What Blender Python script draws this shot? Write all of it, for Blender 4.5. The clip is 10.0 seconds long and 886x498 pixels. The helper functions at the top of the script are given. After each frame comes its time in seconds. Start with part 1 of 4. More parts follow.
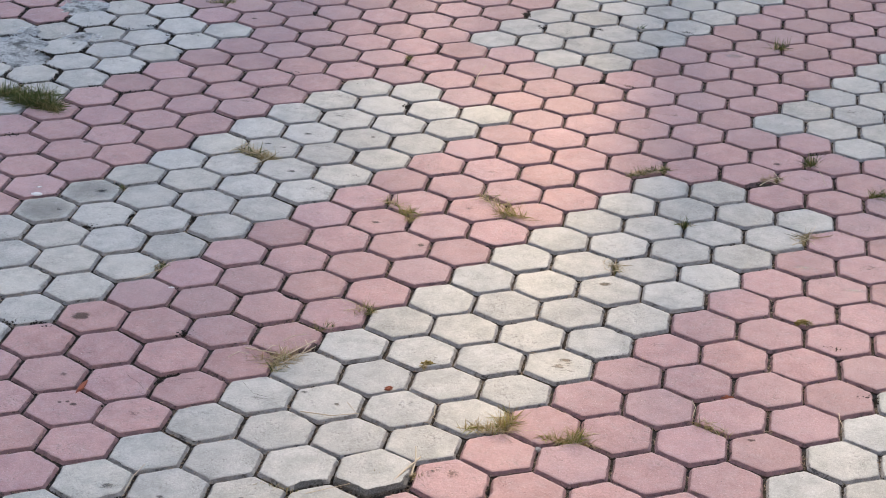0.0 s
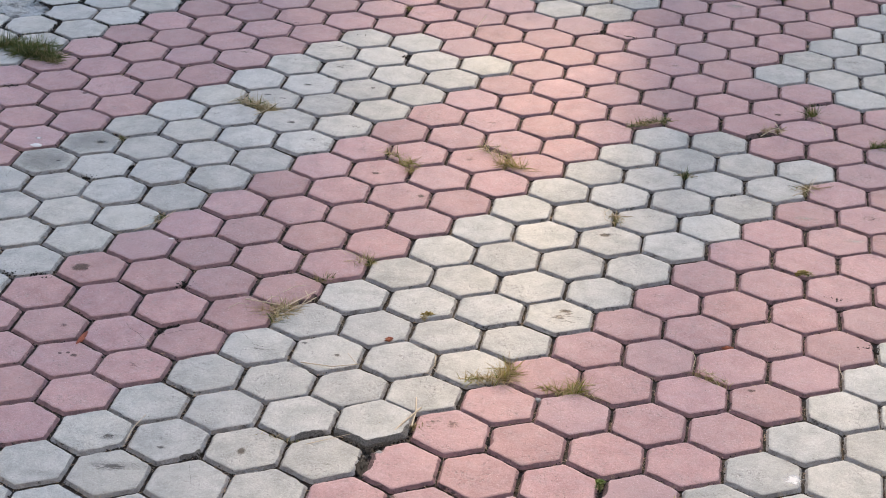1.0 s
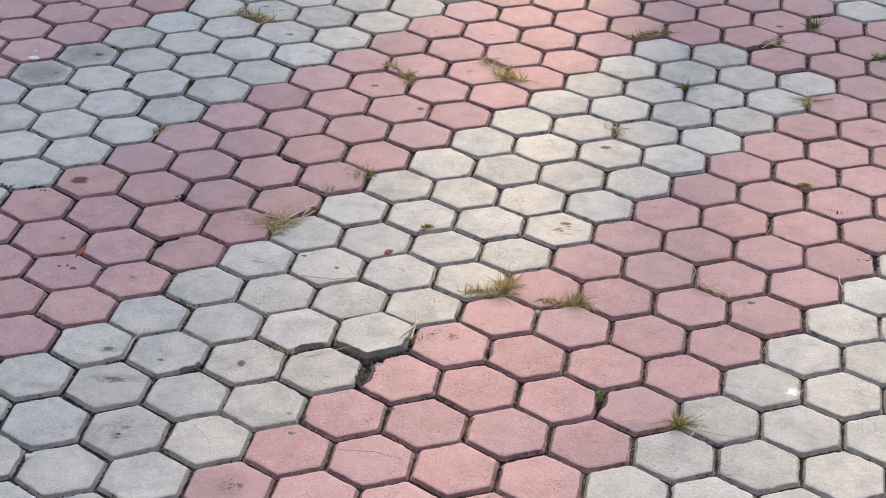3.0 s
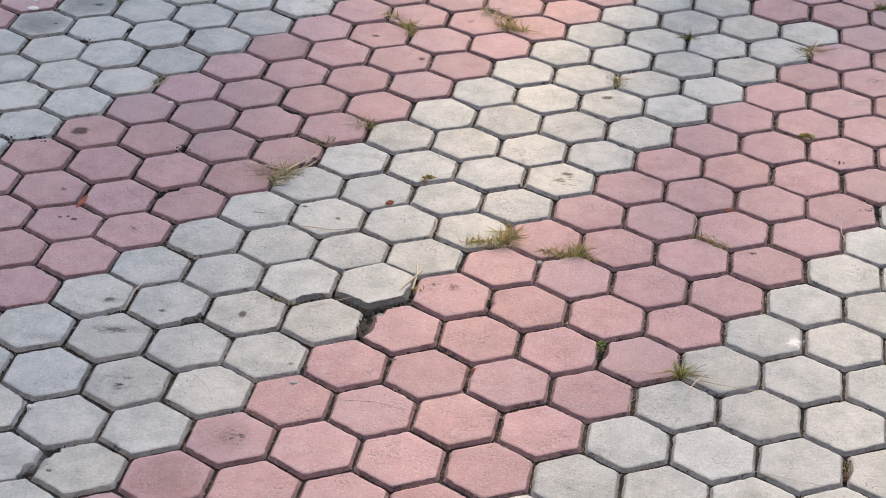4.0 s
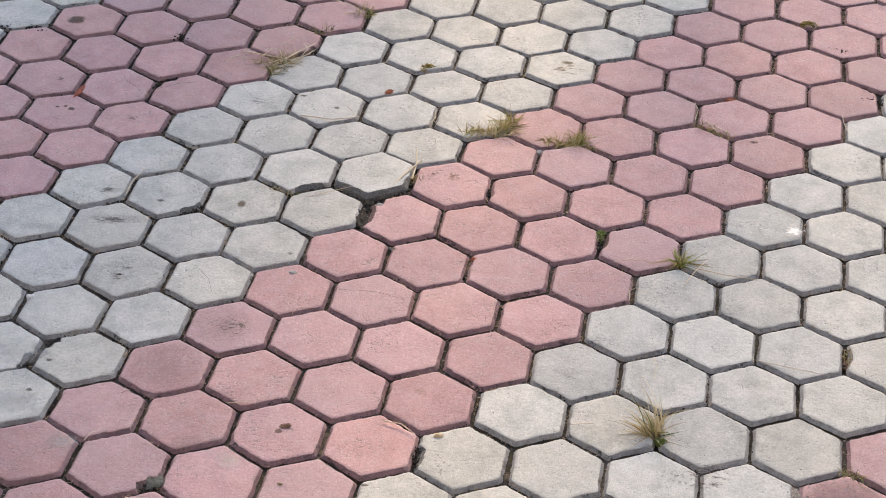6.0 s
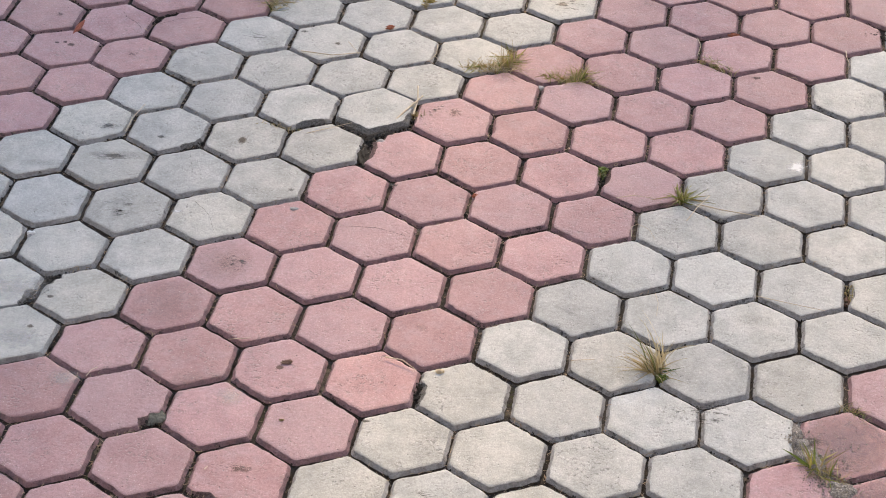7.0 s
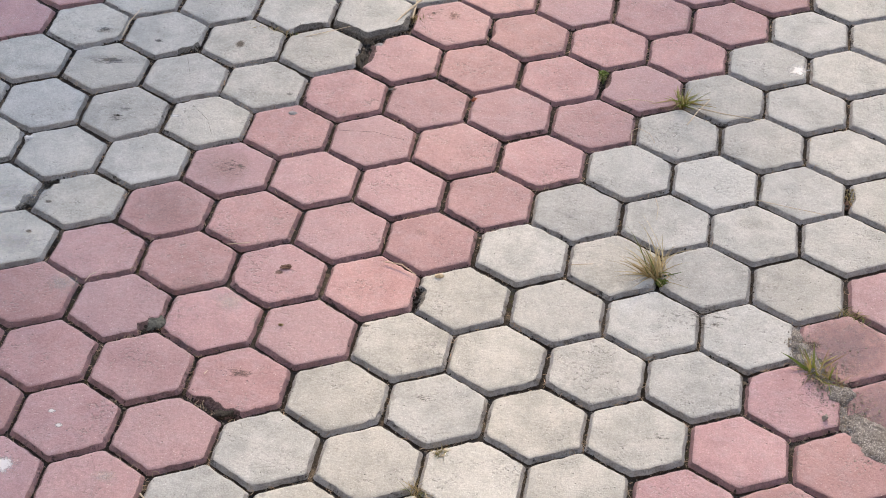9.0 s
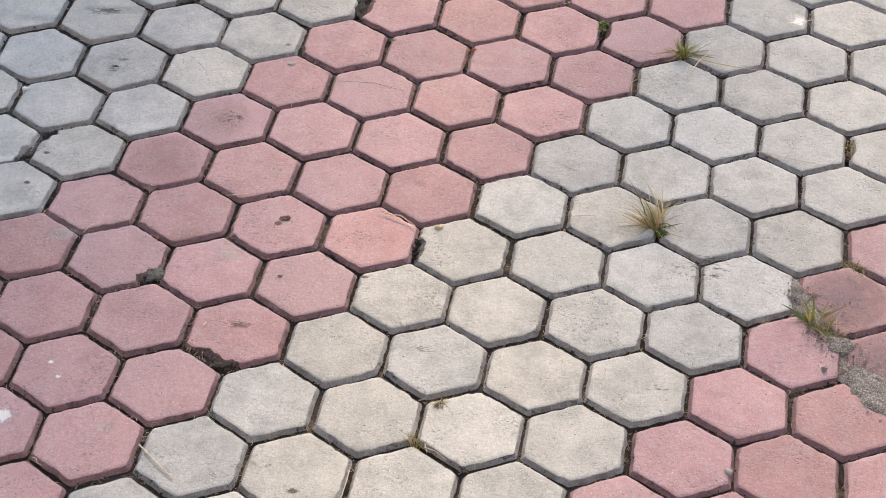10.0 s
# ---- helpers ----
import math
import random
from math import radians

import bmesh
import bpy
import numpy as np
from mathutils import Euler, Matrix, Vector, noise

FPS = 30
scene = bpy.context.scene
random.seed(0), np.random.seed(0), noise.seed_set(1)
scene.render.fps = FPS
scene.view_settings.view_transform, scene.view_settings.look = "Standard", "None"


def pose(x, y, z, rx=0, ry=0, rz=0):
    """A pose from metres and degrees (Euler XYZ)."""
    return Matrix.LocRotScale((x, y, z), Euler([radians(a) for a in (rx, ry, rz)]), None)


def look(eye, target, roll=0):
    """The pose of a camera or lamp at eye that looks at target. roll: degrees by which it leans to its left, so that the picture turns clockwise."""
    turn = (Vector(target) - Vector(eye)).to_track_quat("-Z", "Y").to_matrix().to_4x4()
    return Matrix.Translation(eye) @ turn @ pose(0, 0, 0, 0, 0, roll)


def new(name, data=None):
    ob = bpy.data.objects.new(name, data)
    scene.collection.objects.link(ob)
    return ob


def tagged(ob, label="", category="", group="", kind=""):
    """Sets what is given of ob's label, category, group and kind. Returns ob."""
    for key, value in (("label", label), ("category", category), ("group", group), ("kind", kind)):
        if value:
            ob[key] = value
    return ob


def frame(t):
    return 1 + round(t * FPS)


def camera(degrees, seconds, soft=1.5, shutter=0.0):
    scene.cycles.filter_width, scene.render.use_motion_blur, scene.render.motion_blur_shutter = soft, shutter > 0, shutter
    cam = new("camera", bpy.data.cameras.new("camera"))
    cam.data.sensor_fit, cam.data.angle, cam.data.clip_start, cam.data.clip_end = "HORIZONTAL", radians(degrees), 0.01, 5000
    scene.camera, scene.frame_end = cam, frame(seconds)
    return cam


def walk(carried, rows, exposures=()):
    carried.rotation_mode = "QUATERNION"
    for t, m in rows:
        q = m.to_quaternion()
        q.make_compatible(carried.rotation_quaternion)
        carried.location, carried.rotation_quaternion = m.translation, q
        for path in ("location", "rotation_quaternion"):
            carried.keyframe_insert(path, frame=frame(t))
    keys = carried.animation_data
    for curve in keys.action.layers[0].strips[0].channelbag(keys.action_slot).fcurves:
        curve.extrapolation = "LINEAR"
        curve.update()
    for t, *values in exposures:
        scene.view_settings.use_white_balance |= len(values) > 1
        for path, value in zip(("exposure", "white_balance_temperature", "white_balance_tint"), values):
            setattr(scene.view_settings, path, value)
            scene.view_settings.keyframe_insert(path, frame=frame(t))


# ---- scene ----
# Camera: a long lens on one spot, tilting down over a hexagon-paved yard. Pitch is downwards, yaw to the left, roll leans left.
cam = camera(25.875, 10.0, soft=0.96)
ROWS = [
    (0.0, 1.0164, -4.8624, 2.6778, 25.451, 8.926, 1.956),
    (0.5, 1.0164, -4.8597, 2.6743, 26.265, 8.910, 1.935),
    (1.0, 1.0165, -4.8576, 2.6716, 26.873, 8.888, 1.934),
    (1.5, 1.0165, -4.8557, 2.6690, 27.442, 8.861, 1.946),
    (2.0, 1.0165, -4.8537, 2.6665, 28.053, 8.829, 1.950),
    (2.5, 1.0166, -4.8516, 2.6637, 28.698, 8.802, 1.942),
    (4.0, 1.0167, -4.8444, 2.6545, 30.841, 8.792, 1.886),
    (4.5, 1.0168, -4.8424, 2.6518, 31.468, 8.771, 1.898),
    (5.0, 1.0168, -4.8402, 2.6490, 32.090, 8.747, 1.873),
    (5.5, 1.0169, -4.8380, 2.6461, 32.958, 8.709, 1.864),
    (6.0, 1.0170, -4.8341, 2.6411, 34.054, 8.679, 1.868),
    (7.5, 1.0171, -4.8252, 2.6296, 36.649, 8.655, 1.853),
    (8.0, 1.0172, -4.8232, 2.6270, 37.334, 8.617, 1.884),
    (8.5, 1.0172, -4.8207, 2.6238, 38.027, 8.600, 1.870),
    (9.0, 1.0173, -4.8186, 2.6211, 38.689, 8.562, 1.837),
    (9.5, 1.0173, -4.8163, 2.6181, 39.397, 8.518, 1.862),
    (10.0, 1.0174, -4.8137, 2.6147, 40.109, 8.491, 1.873),
]
walk(cam, [(t, pose(x, y, z, 90 - pitch, 0, yaw) @ pose(0, 0, 0, 0, 0, roll)) for t, x, y, z, pitch, yaw, roll in ROWS],
     [(0.0, 1.44, 6500, 8), (10.0, 1.39, 6500, 8)])

# ---- light ----
SUN_ELEV, SUN_AZ = 30.0, -2.5  # degrees above the ground; to the right of +y
world = bpy.data.worlds.new("sky")
scene.world = world
world.use_nodes = True
wn = world.node_tree.nodes
sky = wn.new("ShaderNodeTexSky")
sky.sky_type, sky.sun_disc = "NISHITA", False
sky.sun_elevation, sky.sun_rotation = radians(SUN_ELEV), radians(SUN_AZ)
sky.air_density, sky.dust_density, sky.ozone_density = 1.0, 1.9, 1.0
wn["Background"].inputs["Strength"].default_value = 0.15
world.node_tree.links.new(sky.outputs["Color"], wn["Background"].inputs["Color"])
sun_data = bpy.data.lights.new("sun", "SUN")
sun_data.energy, sun_data.angle, sun_data.color = 2.35, radians(4.5), (1.0, 0.74, 0.455)
sun = new("sun", sun_data)
e, a = radians(SUN_ELEV), radians(SUN_AZ)
sun.matrix_world = look((10 * math.sin(a) * math.cos(e), 10 * math.cos(a) * math.cos(e), 10 * math.sin(e)), (0, 0, 0))


# ---- materials ----
class Mat:
    """A node material with short calls for the nodes used here."""

    def __init__(self, name, rough=0.9):
        self.m = bpy.data.materials.new(name)
        self.m.use_nodes = True
        self.t = self.m.node_tree
        self.b = self.t.nodes["Principled BSDF"]
        self.b.inputs["Roughness"].default_value = rough
        self.b.inputs["Specular IOR Level"].default_value = 0.3

    def node(self, kind, **inputs):
        n = self.t.nodes.new(kind)
        for k, v in inputs.items():
            self.put(n.inputs[k.replace("_", " ")], v)
        return n

    def put(self, socket, v):
        if isinstance(v, bpy.types.NodeSocket):
            self.t.links.new(v, socket)
        else:
            socket.default_value = v

    def math(self, op, a, b=0.0):
        n = self.t.nodes.new("ShaderNodeMath")
        n.operation = op
        self.put(n.inputs[0], a), self.put(n.inputs[1], b)
        return n.outputs[0]

    def noise(self, vec, scale, detail=4.0, rough=0.55, w=None):
        n = self.t.nodes.new("ShaderNodeTexNoise")
        if w is not None:
            n.noise_dimensions = "4D"
            self.put(n.inputs["W"], w)
        self.put(n.inputs["Vector"], vec)
        for k, v in (("Scale", scale), ("Detail", detail), ("Roughness", rough)):
            n.inputs[k].default_value = v
        return n.outputs["Fac"]

    def voronoi(self, vec, scale, w):
        n = self.t.nodes.new("ShaderNodeTexVoronoi")
        n.voronoi_dimensions = "4D"
        self.put(n.inputs["Vector"], vec), self.put(n.inputs["W"], w)
        n.inputs["Scale"].default_value = scale
        return n.outputs["Distance"], n.outputs["Color"]

    def step(self, fac, lo, hi, a=0.0, b=1.0):
        n = self.t.nodes.new("ShaderNodeMapRange")
        self.put(n.inputs["Value"], fac)
        for k, v in (("From Min", lo), ("From Max", hi), ("To Min", a), ("To Max", b)):
            n.inputs[k].default_value = v
        return n.outputs["Result"]

    def mix(self, fac, a, b, mode="MIX"):
        n = self.t.nodes.new("ShaderNodeMix")
        n.data_type, n.blend_type = "RGBA", mode
        self.put(n.inputs[0], fac)
        self.put(n.inputs[6], a if not isinstance(a, tuple) else (*a, 1)), self.put(n.inputs[7], b if not isinstance(b, tuple) else (*b, 1))
        return n.outputs[2]

    def colour(self, c):
        self.put(self.b.inputs["Base Color"], c)

    def bump(self, height, strength, distance):
        n = self.node("ShaderNodeBump", Height=height, Strength=strength, Distance=distance)
        self.t.links.new(n.outputs["Normal"], self.b.inputs["Normal"])

    def coords(self, which="Object"):
        return self.node("ShaderNodeTexCoord").outputs[which]

    def world_pos(self):
        return self.node("ShaderNodeNewGeometry").outputs["Position"]

    def chance(self, island=False):
        if island:
            return self.node("ShaderNodeNewGeometry").outputs["Random Per Island"]
        return self.node("ShaderNodeObjectInfo").outputs["Random"]


def concrete(name, base, dark, bloom, speck, rim, island=False):
    """Vibrated concrete paver: sand grain, pores, pale grains, blotches, a worn film, soil along its rim, and a tone of its own for each stone."""
    m = Mat(name, 0.85)
    m.b.inputs["Sheen Weight"].default_value, m.b.inputs["Sheen Roughness"].default_value = 0.21, 0.5  # a film of dust
    r = m.chance(island)
    w = m.math("MULTIPLY", r, 37.0)
    p = m.world_pos()

    def grey(v):
        return m.node("ShaderNodeCombineColor", Red=v, Green=v, Blue=v).outputs[0]

    blotch = m.noise(p, 13.0, 5.0, 0.6, w)
    film = m.noise(p, 30.0, 4.0, 0.58, w)
    cloud = m.noise(p, 2.3, 3.0, 0.5)
    mid = m.noise(p, 125.0, 4.0, 0.7)
    grain = m.noise(p, 330.0, 3.0, 0.75)
    c = m.mix(m.step(blotch, 0.38, 0.62), base, dark)
    c = m.mix(m.step(film, 0.46, 0.66, 0.0, 0.4), c, bloom)
    c = m.mix(m.step(cloud, 0.45, 0.7, 0.0, 0.25), c, bloom)
    # each stone's own tone
    r2 = m.math("FRACT", m.math("MULTIPLY", r, 7.31))
    r3 = m.math("FRACT", m.math("MULTIPLY", r, 23.7))
    c = m.mix(1.0, c, grey(m.step(r2, 0, 1, 0.87, 1.08)), "MULTIPLY")
    c = m.mix(1.0, c, m.node("ShaderNodeCombineColor", Red=m.step(r3, 0, 1, 0.985, 1.02), Green=1.0, Blue=m.step(r3, 0, 1, 1.025, 0.965)).outputs[0], "MULTIPLY")
    c = m.mix(m.step(r, 0.75, 1.0, 0.0, 0.3), c, bloom)
    # grain at two sizes
    c = m.mix(1.0, c, grey(m.step(mid, 0.36, 0.64, 0.90, 1.09)), "MULTIPLY")
    c = m.mix(1.0, c, grey(m.step(grain, 0.36, 0.64, 0.84, 1.13)), "MULTIPLY")
    # pitted, darker patches
    pit = m.math("MULTIPLY", m.step(m.noise(p, 125.0, 3.0, 0.68, w), 0.54, 0.63), m.step(m.noise(p, 12.0, 4.0, 0.6, w), 0.48, 0.60))
    c = m.mix(m.math("MULTIPLY", pit, 0.65), c, rim)
    dist, tone = m.voronoi(p, 230.0, w)
    sep = m.node("ShaderNodeSeparateColor", Color=tone)
    pale = m.math("MULTIPLY", m.step(dist, 0.22, 0.34, 1.0, 0.0), m.step(sep.outputs[0], 0.80, 0.86))
    c = m.mix(m.math("MULTIPLY", pale, 0.5), c, speck)
    dist2, tone2 = m.voronoi(p, 120.0, w)
    sep2 = m.node("ShaderNodeSeparateColor", Color=tone2)
    pore = m.math("MULTIPLY", m.step(dist2, 0.12, 0.27, 1.0, 0.0), m.step(sep2.outputs[1], 0.78, 0.86))
    c = m.mix(m.math("MULTIPLY", pore, 0.7), c, (0.05, 0.042, 0.04))
    if not island:
        # soil worked into the rim of the top, ragged
        o = m.node("ShaderNodeSeparateXYZ", Vector=m.coords())
        x, y = o.outputs[0], m.math("MULTIPLY", o.outputs[1], 0.8660254)
        hx = m.math("MULTIPLY", x, 0.5)
        d = m.math("MAXIMUM", m.math("ABSOLUTE", x), m.math("MAXIMUM", m.math("ABSOLUTE", m.math("ADD", hx, y)), m.math("ABSOLUTE", m.math("SUBTRACT", hx, y))))
        d = m.math("ADD", d, m.math("MULTIPLY", m.math("SUBTRACT", m.noise(p, 22.0, 5.0, 0.65, w), 0.5), 0.11))
        d = m.math("ADD", d, m.math("MULTIPLY", m.math("SUBTRACT", mid, 0.5), 0.05))
        c = m.mix(m.step(d, 0.094, 0.106, 0.0, 0.6), c, rim)
    m.colour(c)
    h = m.math("ADD", m.math("MULTIPLY", grain, 0.55), m.math("ADD", m.math("MULTIPLY", mid, 1.0), m.math("MULTIPLY", pore, -1.3)))
    h = m.math("ADD", h, m.math("ADD", m.math("MULTIPLY", film, 0.4), m.math("MULTIPLY", pit, -0.9)))
    m.bump(h, 0.9, 0.0014)
    return m.m


RED, RED_D, RED_B, RED_S, RED_R = (0.44, 0.260, 0.258), (0.37, 0.210, 0.212), (0.43, 0.310, 0.322), (0.75, 0.65, 0.58), (0.22, 0.165, 0.155)
GREY, GREY_D, GREY_B, GREY_S, GREY_R = (0.482, 0.458, 0.420), (0.352, 0.342, 0.312), (0.55, 0.536, 0.502), (0.74, 0.73, 0.70), (0.22, 0.205, 0.185)
red_top = concrete("red_concrete", RED, RED_D, RED_B, RED_S, RED_R)
grey_top = concrete("grey_concrete", GREY, GREY_D, GREY_B, GREY_S, GREY_R)
red_far = concrete("red_concrete_joined", RED, RED_D, RED_B, RED_S, RED_R, True)
grey_far = concrete("grey_concrete_joined", GREY, GREY_D, GREY_B, GREY_S, GREY_R, True)


def stained(name, base, soil, worn):
    """The bevelled edges of a paver: stained by the joint soil, worn bare in places."""
    m = Mat(name, 0.95)
    p = m.world_pos()
    w = m.math("MULTIPLY", m.chance(), 19.0)
    c = m.mix(m.step(m.noise(p, 34.0, 6.0, 0.75, w), 0.42, 0.62, 0.0, 0.9), base, soil)
    c = m.mix(m.step(m.noise(p, 26.0, 6.0, 0.72, w), 0.54, 0.66, 0.0, 0.8), c, worn)
    g = m.noise(p, 240.0, 5.0, 0.75)
    c = m.mix(m.step(g, 0.50, 0.68, 0.0, 0.45), c, (0.06, 0.052, 0.048))
    # crumbs of soil stuck in ragged patches
    stuck = m.math("MULTIPLY", m.step(m.noise(p, 60.0, 6.0, 0.75), 0.53, 0.60), m.step(m.noise(p, 7.0, 3.0, 0.6), 0.50, 0.62))
    c = m.mix(m.math("MULTIPLY", stuck, 0.85), c, (0.07, 0.06, 0.053))
    m.colour(c)
    m.bump(m.math("ADD", g, m.math("ADD", stuck, m.math("MULTIPLY", m.noise(p, 110.0, 5.0, 0.7), 1.6))), 0.9, 0.004)
    return m.m


red_edge = stained("red_edge", (0.355, 0.212, 0.218), (0.22, 0.145, 0.146), (0.43, 0.285, 0.28))
grey_edge = stained("grey_edge", (0.405, 0.388, 0.374), (0.26, 0.238, 0.22), (0.50, 0.485, 0.455))


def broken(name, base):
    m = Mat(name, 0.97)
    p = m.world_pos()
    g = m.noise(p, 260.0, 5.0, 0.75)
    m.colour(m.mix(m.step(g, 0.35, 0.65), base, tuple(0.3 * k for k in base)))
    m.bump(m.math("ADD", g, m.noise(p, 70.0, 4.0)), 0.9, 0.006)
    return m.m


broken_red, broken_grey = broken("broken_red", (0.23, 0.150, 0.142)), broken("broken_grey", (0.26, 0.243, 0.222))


def soil_material():
    m = Mat("joint_soil", 1.0)
    p = m.world_pos()
    big, fine = m.noise(p, 9.0, 5.0, 0.6), m.noise(p, 330.0, 5.0, 0.75)
    c = m.mix(m.step(big, 0.35, 0.65), (0.048, 0.041, 0.037), (0.12, 0.10, 0.085))
    c = m.mix(m.step(m.noise(p, 14.0, 4.0, 0.6), 0.54, 0.64, 0.0, 0.7), c, (0.36, 0.28, 0.20))
    c = m.mix(m.step(fine, 0.4, 0.7, 0.0, 0.8), c, (0.025, 0.021, 0.018))
    moss = m.math("MULTIPLY", m.step(m.noise(p, 3.1, 3.0), 0.56, 0.66), m.step(m.noise(p, 95.0, 4.0), 0.48, 0.6))
    c = m.mix(m.math("MULTIPLY", moss, 0.6), c, (0.09, 0.10, 0.035))
    m.colour(c)
    m.bump(m.math("ADD", fine, m.math("MULTIPLY", m.noise(p, 80.0, 4.0), 1.6)), 1.0, 0.008)
    return m.m


soil = soil_material()


def loose(name, base, other, scale=160.0, bump=0.006, island=False, rough=0.97):
    """Loose dirt, sand, pebbles, stems: two tones in fine grain."""
    m = Mat(name, rough)
    p = m.world_pos()
    f = m.noise(p, scale, 5.0, 0.75)
    c = m.mix(m.step(f, 0.35, 0.65), base, other)
    if island:
        r = m.chance(True)
        c = m.mix(1.0, c, m.node("ShaderNodeCombineColor", Red=m.step(r, 0, 1, 0.55, 1.35), Green=m.step(r, 0, 1, 0.58, 1.3), Blue=m.step(r, 0, 1, 0.6, 1.2)).outputs[0], "MULTIPLY")
    m.colour(c)
    m.bump(f, 0.7, bump)
    return m.m


pebble_mat = loose("pebble_grit", (0.24, 0.21, 0.18), (0.13, 0.11, 0.095), 300.0, 0.002, True)


def sand_material():
    """Coarse sand: grains of many tones, darker between them."""
    m = Mat("grey_sand", 0.95)
    p = m.world_pos()
    dist, tone = m.voronoi(p, 420.0, 0.0)
    t = m.node("ShaderNodeSeparateColor", Color=tone).outputs[0]
    c = m.mix(t, (0.24, 0.21, 0.185), (0.58, 0.53, 0.48))
    c = m.mix(m.step(dist, 0.4, 0.65, 0.0, 0.6), c, (0.06, 0.052, 0.047))
    c = m.mix(m.step(m.noise(p, 45.0, 5.0, 0.7), 0.42, 0.62, 0.0, 0.45), c, (0.13, 0.11, 0.097))
    m.colour(c)
    m.bump(m.math("SUBTRACT", m.noise(p, 90.0, 4.0), dist), 0.9, 0.003)
    return m.m


sand_mat = sand_material()
grain_mat = loose("sand_grains", (0.40, 0.36, 0.32), (0.24, 0.21, 0.185), 300.0, 0.002, True)



def mud_material():
    m = Mat("dried_mud", 0.97)
    p = m.world_pos()
    a, b = m.noise(p, 11.0, 8.0, 0.76), m.noise(p, 85.0, 6.0, 0.78)
    c = m.mix(m.step(a, 0.40, 0.52), (0.20, 0.20, 0.19), (0.74, 0.74, 0.72))
    c = m.mix(m.step(b, 0.54, 0.64, 0.0, 0.6), c, (0.10, 0.098, 0.09))
    m.colour(c)
    m.bump(m.math("ADD", m.math("MULTIPLY", a, 2.0), b), 1.0, 0.018)
    return m.m


caked = loose("soil_caked_sides", (0.11, 0.09, 0.075), (0.05, 0.042, 0.035), 140.0, 0.004)
mud_mat = mud_material()
crumb = loose("dark_crumbs", (0.065, 0.055, 0.048), (0.024, 0.021, 0.018), 220.0, 0.006, True)
# for the unseen light blockers; its tone sets their bounce
blocker_mat = loose("blocker_plaster", (0.25, 0.24, 0.23), (0.20, 0.19, 0.185), 6.0, 0.004)
litter_mat = loose("joint_litter", (0.56, 0.44, 0.32), (0.31, 0.21, 0.14), 60.0, 0.002, True)
pale_stone = loose("pale_stone", (0.42, 0.40, 0.38), (0.28, 0.26, 0.25), 150.0, 0.003)
brick_chip = loose("brick_chip", (0.33, 0.10, 0.06), (0.20, 0.07, 0.05), 90.0, 0.003)
leaf_mat = loose("dry_leaf", (0.38, 0.13, 0.08), (0.25, 0.09, 0.05), 120.0, 0.002)
white_stone = loose("white_stone", (0.80, 0.79, 0.77), (0.62, 0.60, 0.58), 150.0, 0.002)
yellow_stone = loose("yellow_stone", (0.62, 0.50, 0.33), (0.48, 0.37, 0.24), 150.0, 0.002)
bark_mat = loose("brown_leaf", (0.20, 0.115, 0.08), (0.11, 0.07, 0.05), 150.0, 0.002)
moss_mat = loose("brown_moss", (0.33, 0.25, 0.075), (0.12, 0.085, 0.035), 170.0, 0.004)
sprout_mat = loose("green_moss", (0.16, 0.21, 0.045), (0.07, 0.09, 0.025), 150.0, 0.004)
stone_mat = loose("grey_stone", (0.17, 0.165, 0.14), (0.06, 0.058, 0.048), 90.0, 0.006)


def blade_material(name, a, b):
    m = Mat(name, 0.6)
    r = m.chance(True)
    c = m.mix(r, a, b)
    m.colour(c)
    tr = m.node("ShaderNodeBsdfTranslucent", Color=c)
    mix = m.node("ShaderNodeMixShader", Fac=0.3)
    out = m.t.nodes["Material Output"]
    m.t.links.new(m.b.outputs[0], mix.inputs[1]), m.t.links.new(tr.outputs[0], mix.inputs[2])
    m.t.links.new(mix.outputs[0], out.inputs["Surface"])
    return m.m


green = blade_material("green_grass", (0.05, 0.075, 0.022), (0.17, 0.19, 0.07))
straw = blade_material("dry_grass", (0.50, 0.41, 0.23), (0.27, 0.21, 0.10))
lime = blade_material("lime_grass", (0.14, 0.19, 0.04), (0.36, 0.33, 0.10))
bleached = blade_material("bleached_straw", (0.64, 0.55, 0.37), (0.38, 0.31, 0.17))


def stain_material(name, colour, amount, hard=0.12, reach=0.55, ragged=1.3):
    """A stain soaked into the surface: ragged edge, thinning out from its middle."""
    m = Mat(name, 0.9)
    o = m.coords()
    w = m.math("MULTIPLY", m.chance(), 11.0)
    d = m.node("ShaderNodeVectorMath", Vector=o)
    d.operation = "LENGTH"
    k = m.math("ADD", d.outputs["Value"], m.math("MULTIPLY", m.math("SUBTRACT", m.noise(o, 3.2, 8.0, 0.76, w), 0.5), ragged))
    fac = m.math("MULTIPLY", m.step(k, reach - hard, reach + hard, 1.0, 0.0), amount)
    fac = m.math("MULTIPLY", fac, m.step(d.outputs["Value"], 0.8, 1.0, 1.0, 0.0))
    m.colour(colour + (1,))
    m.put(m.b.inputs["Alpha"], fac)
    return m.m


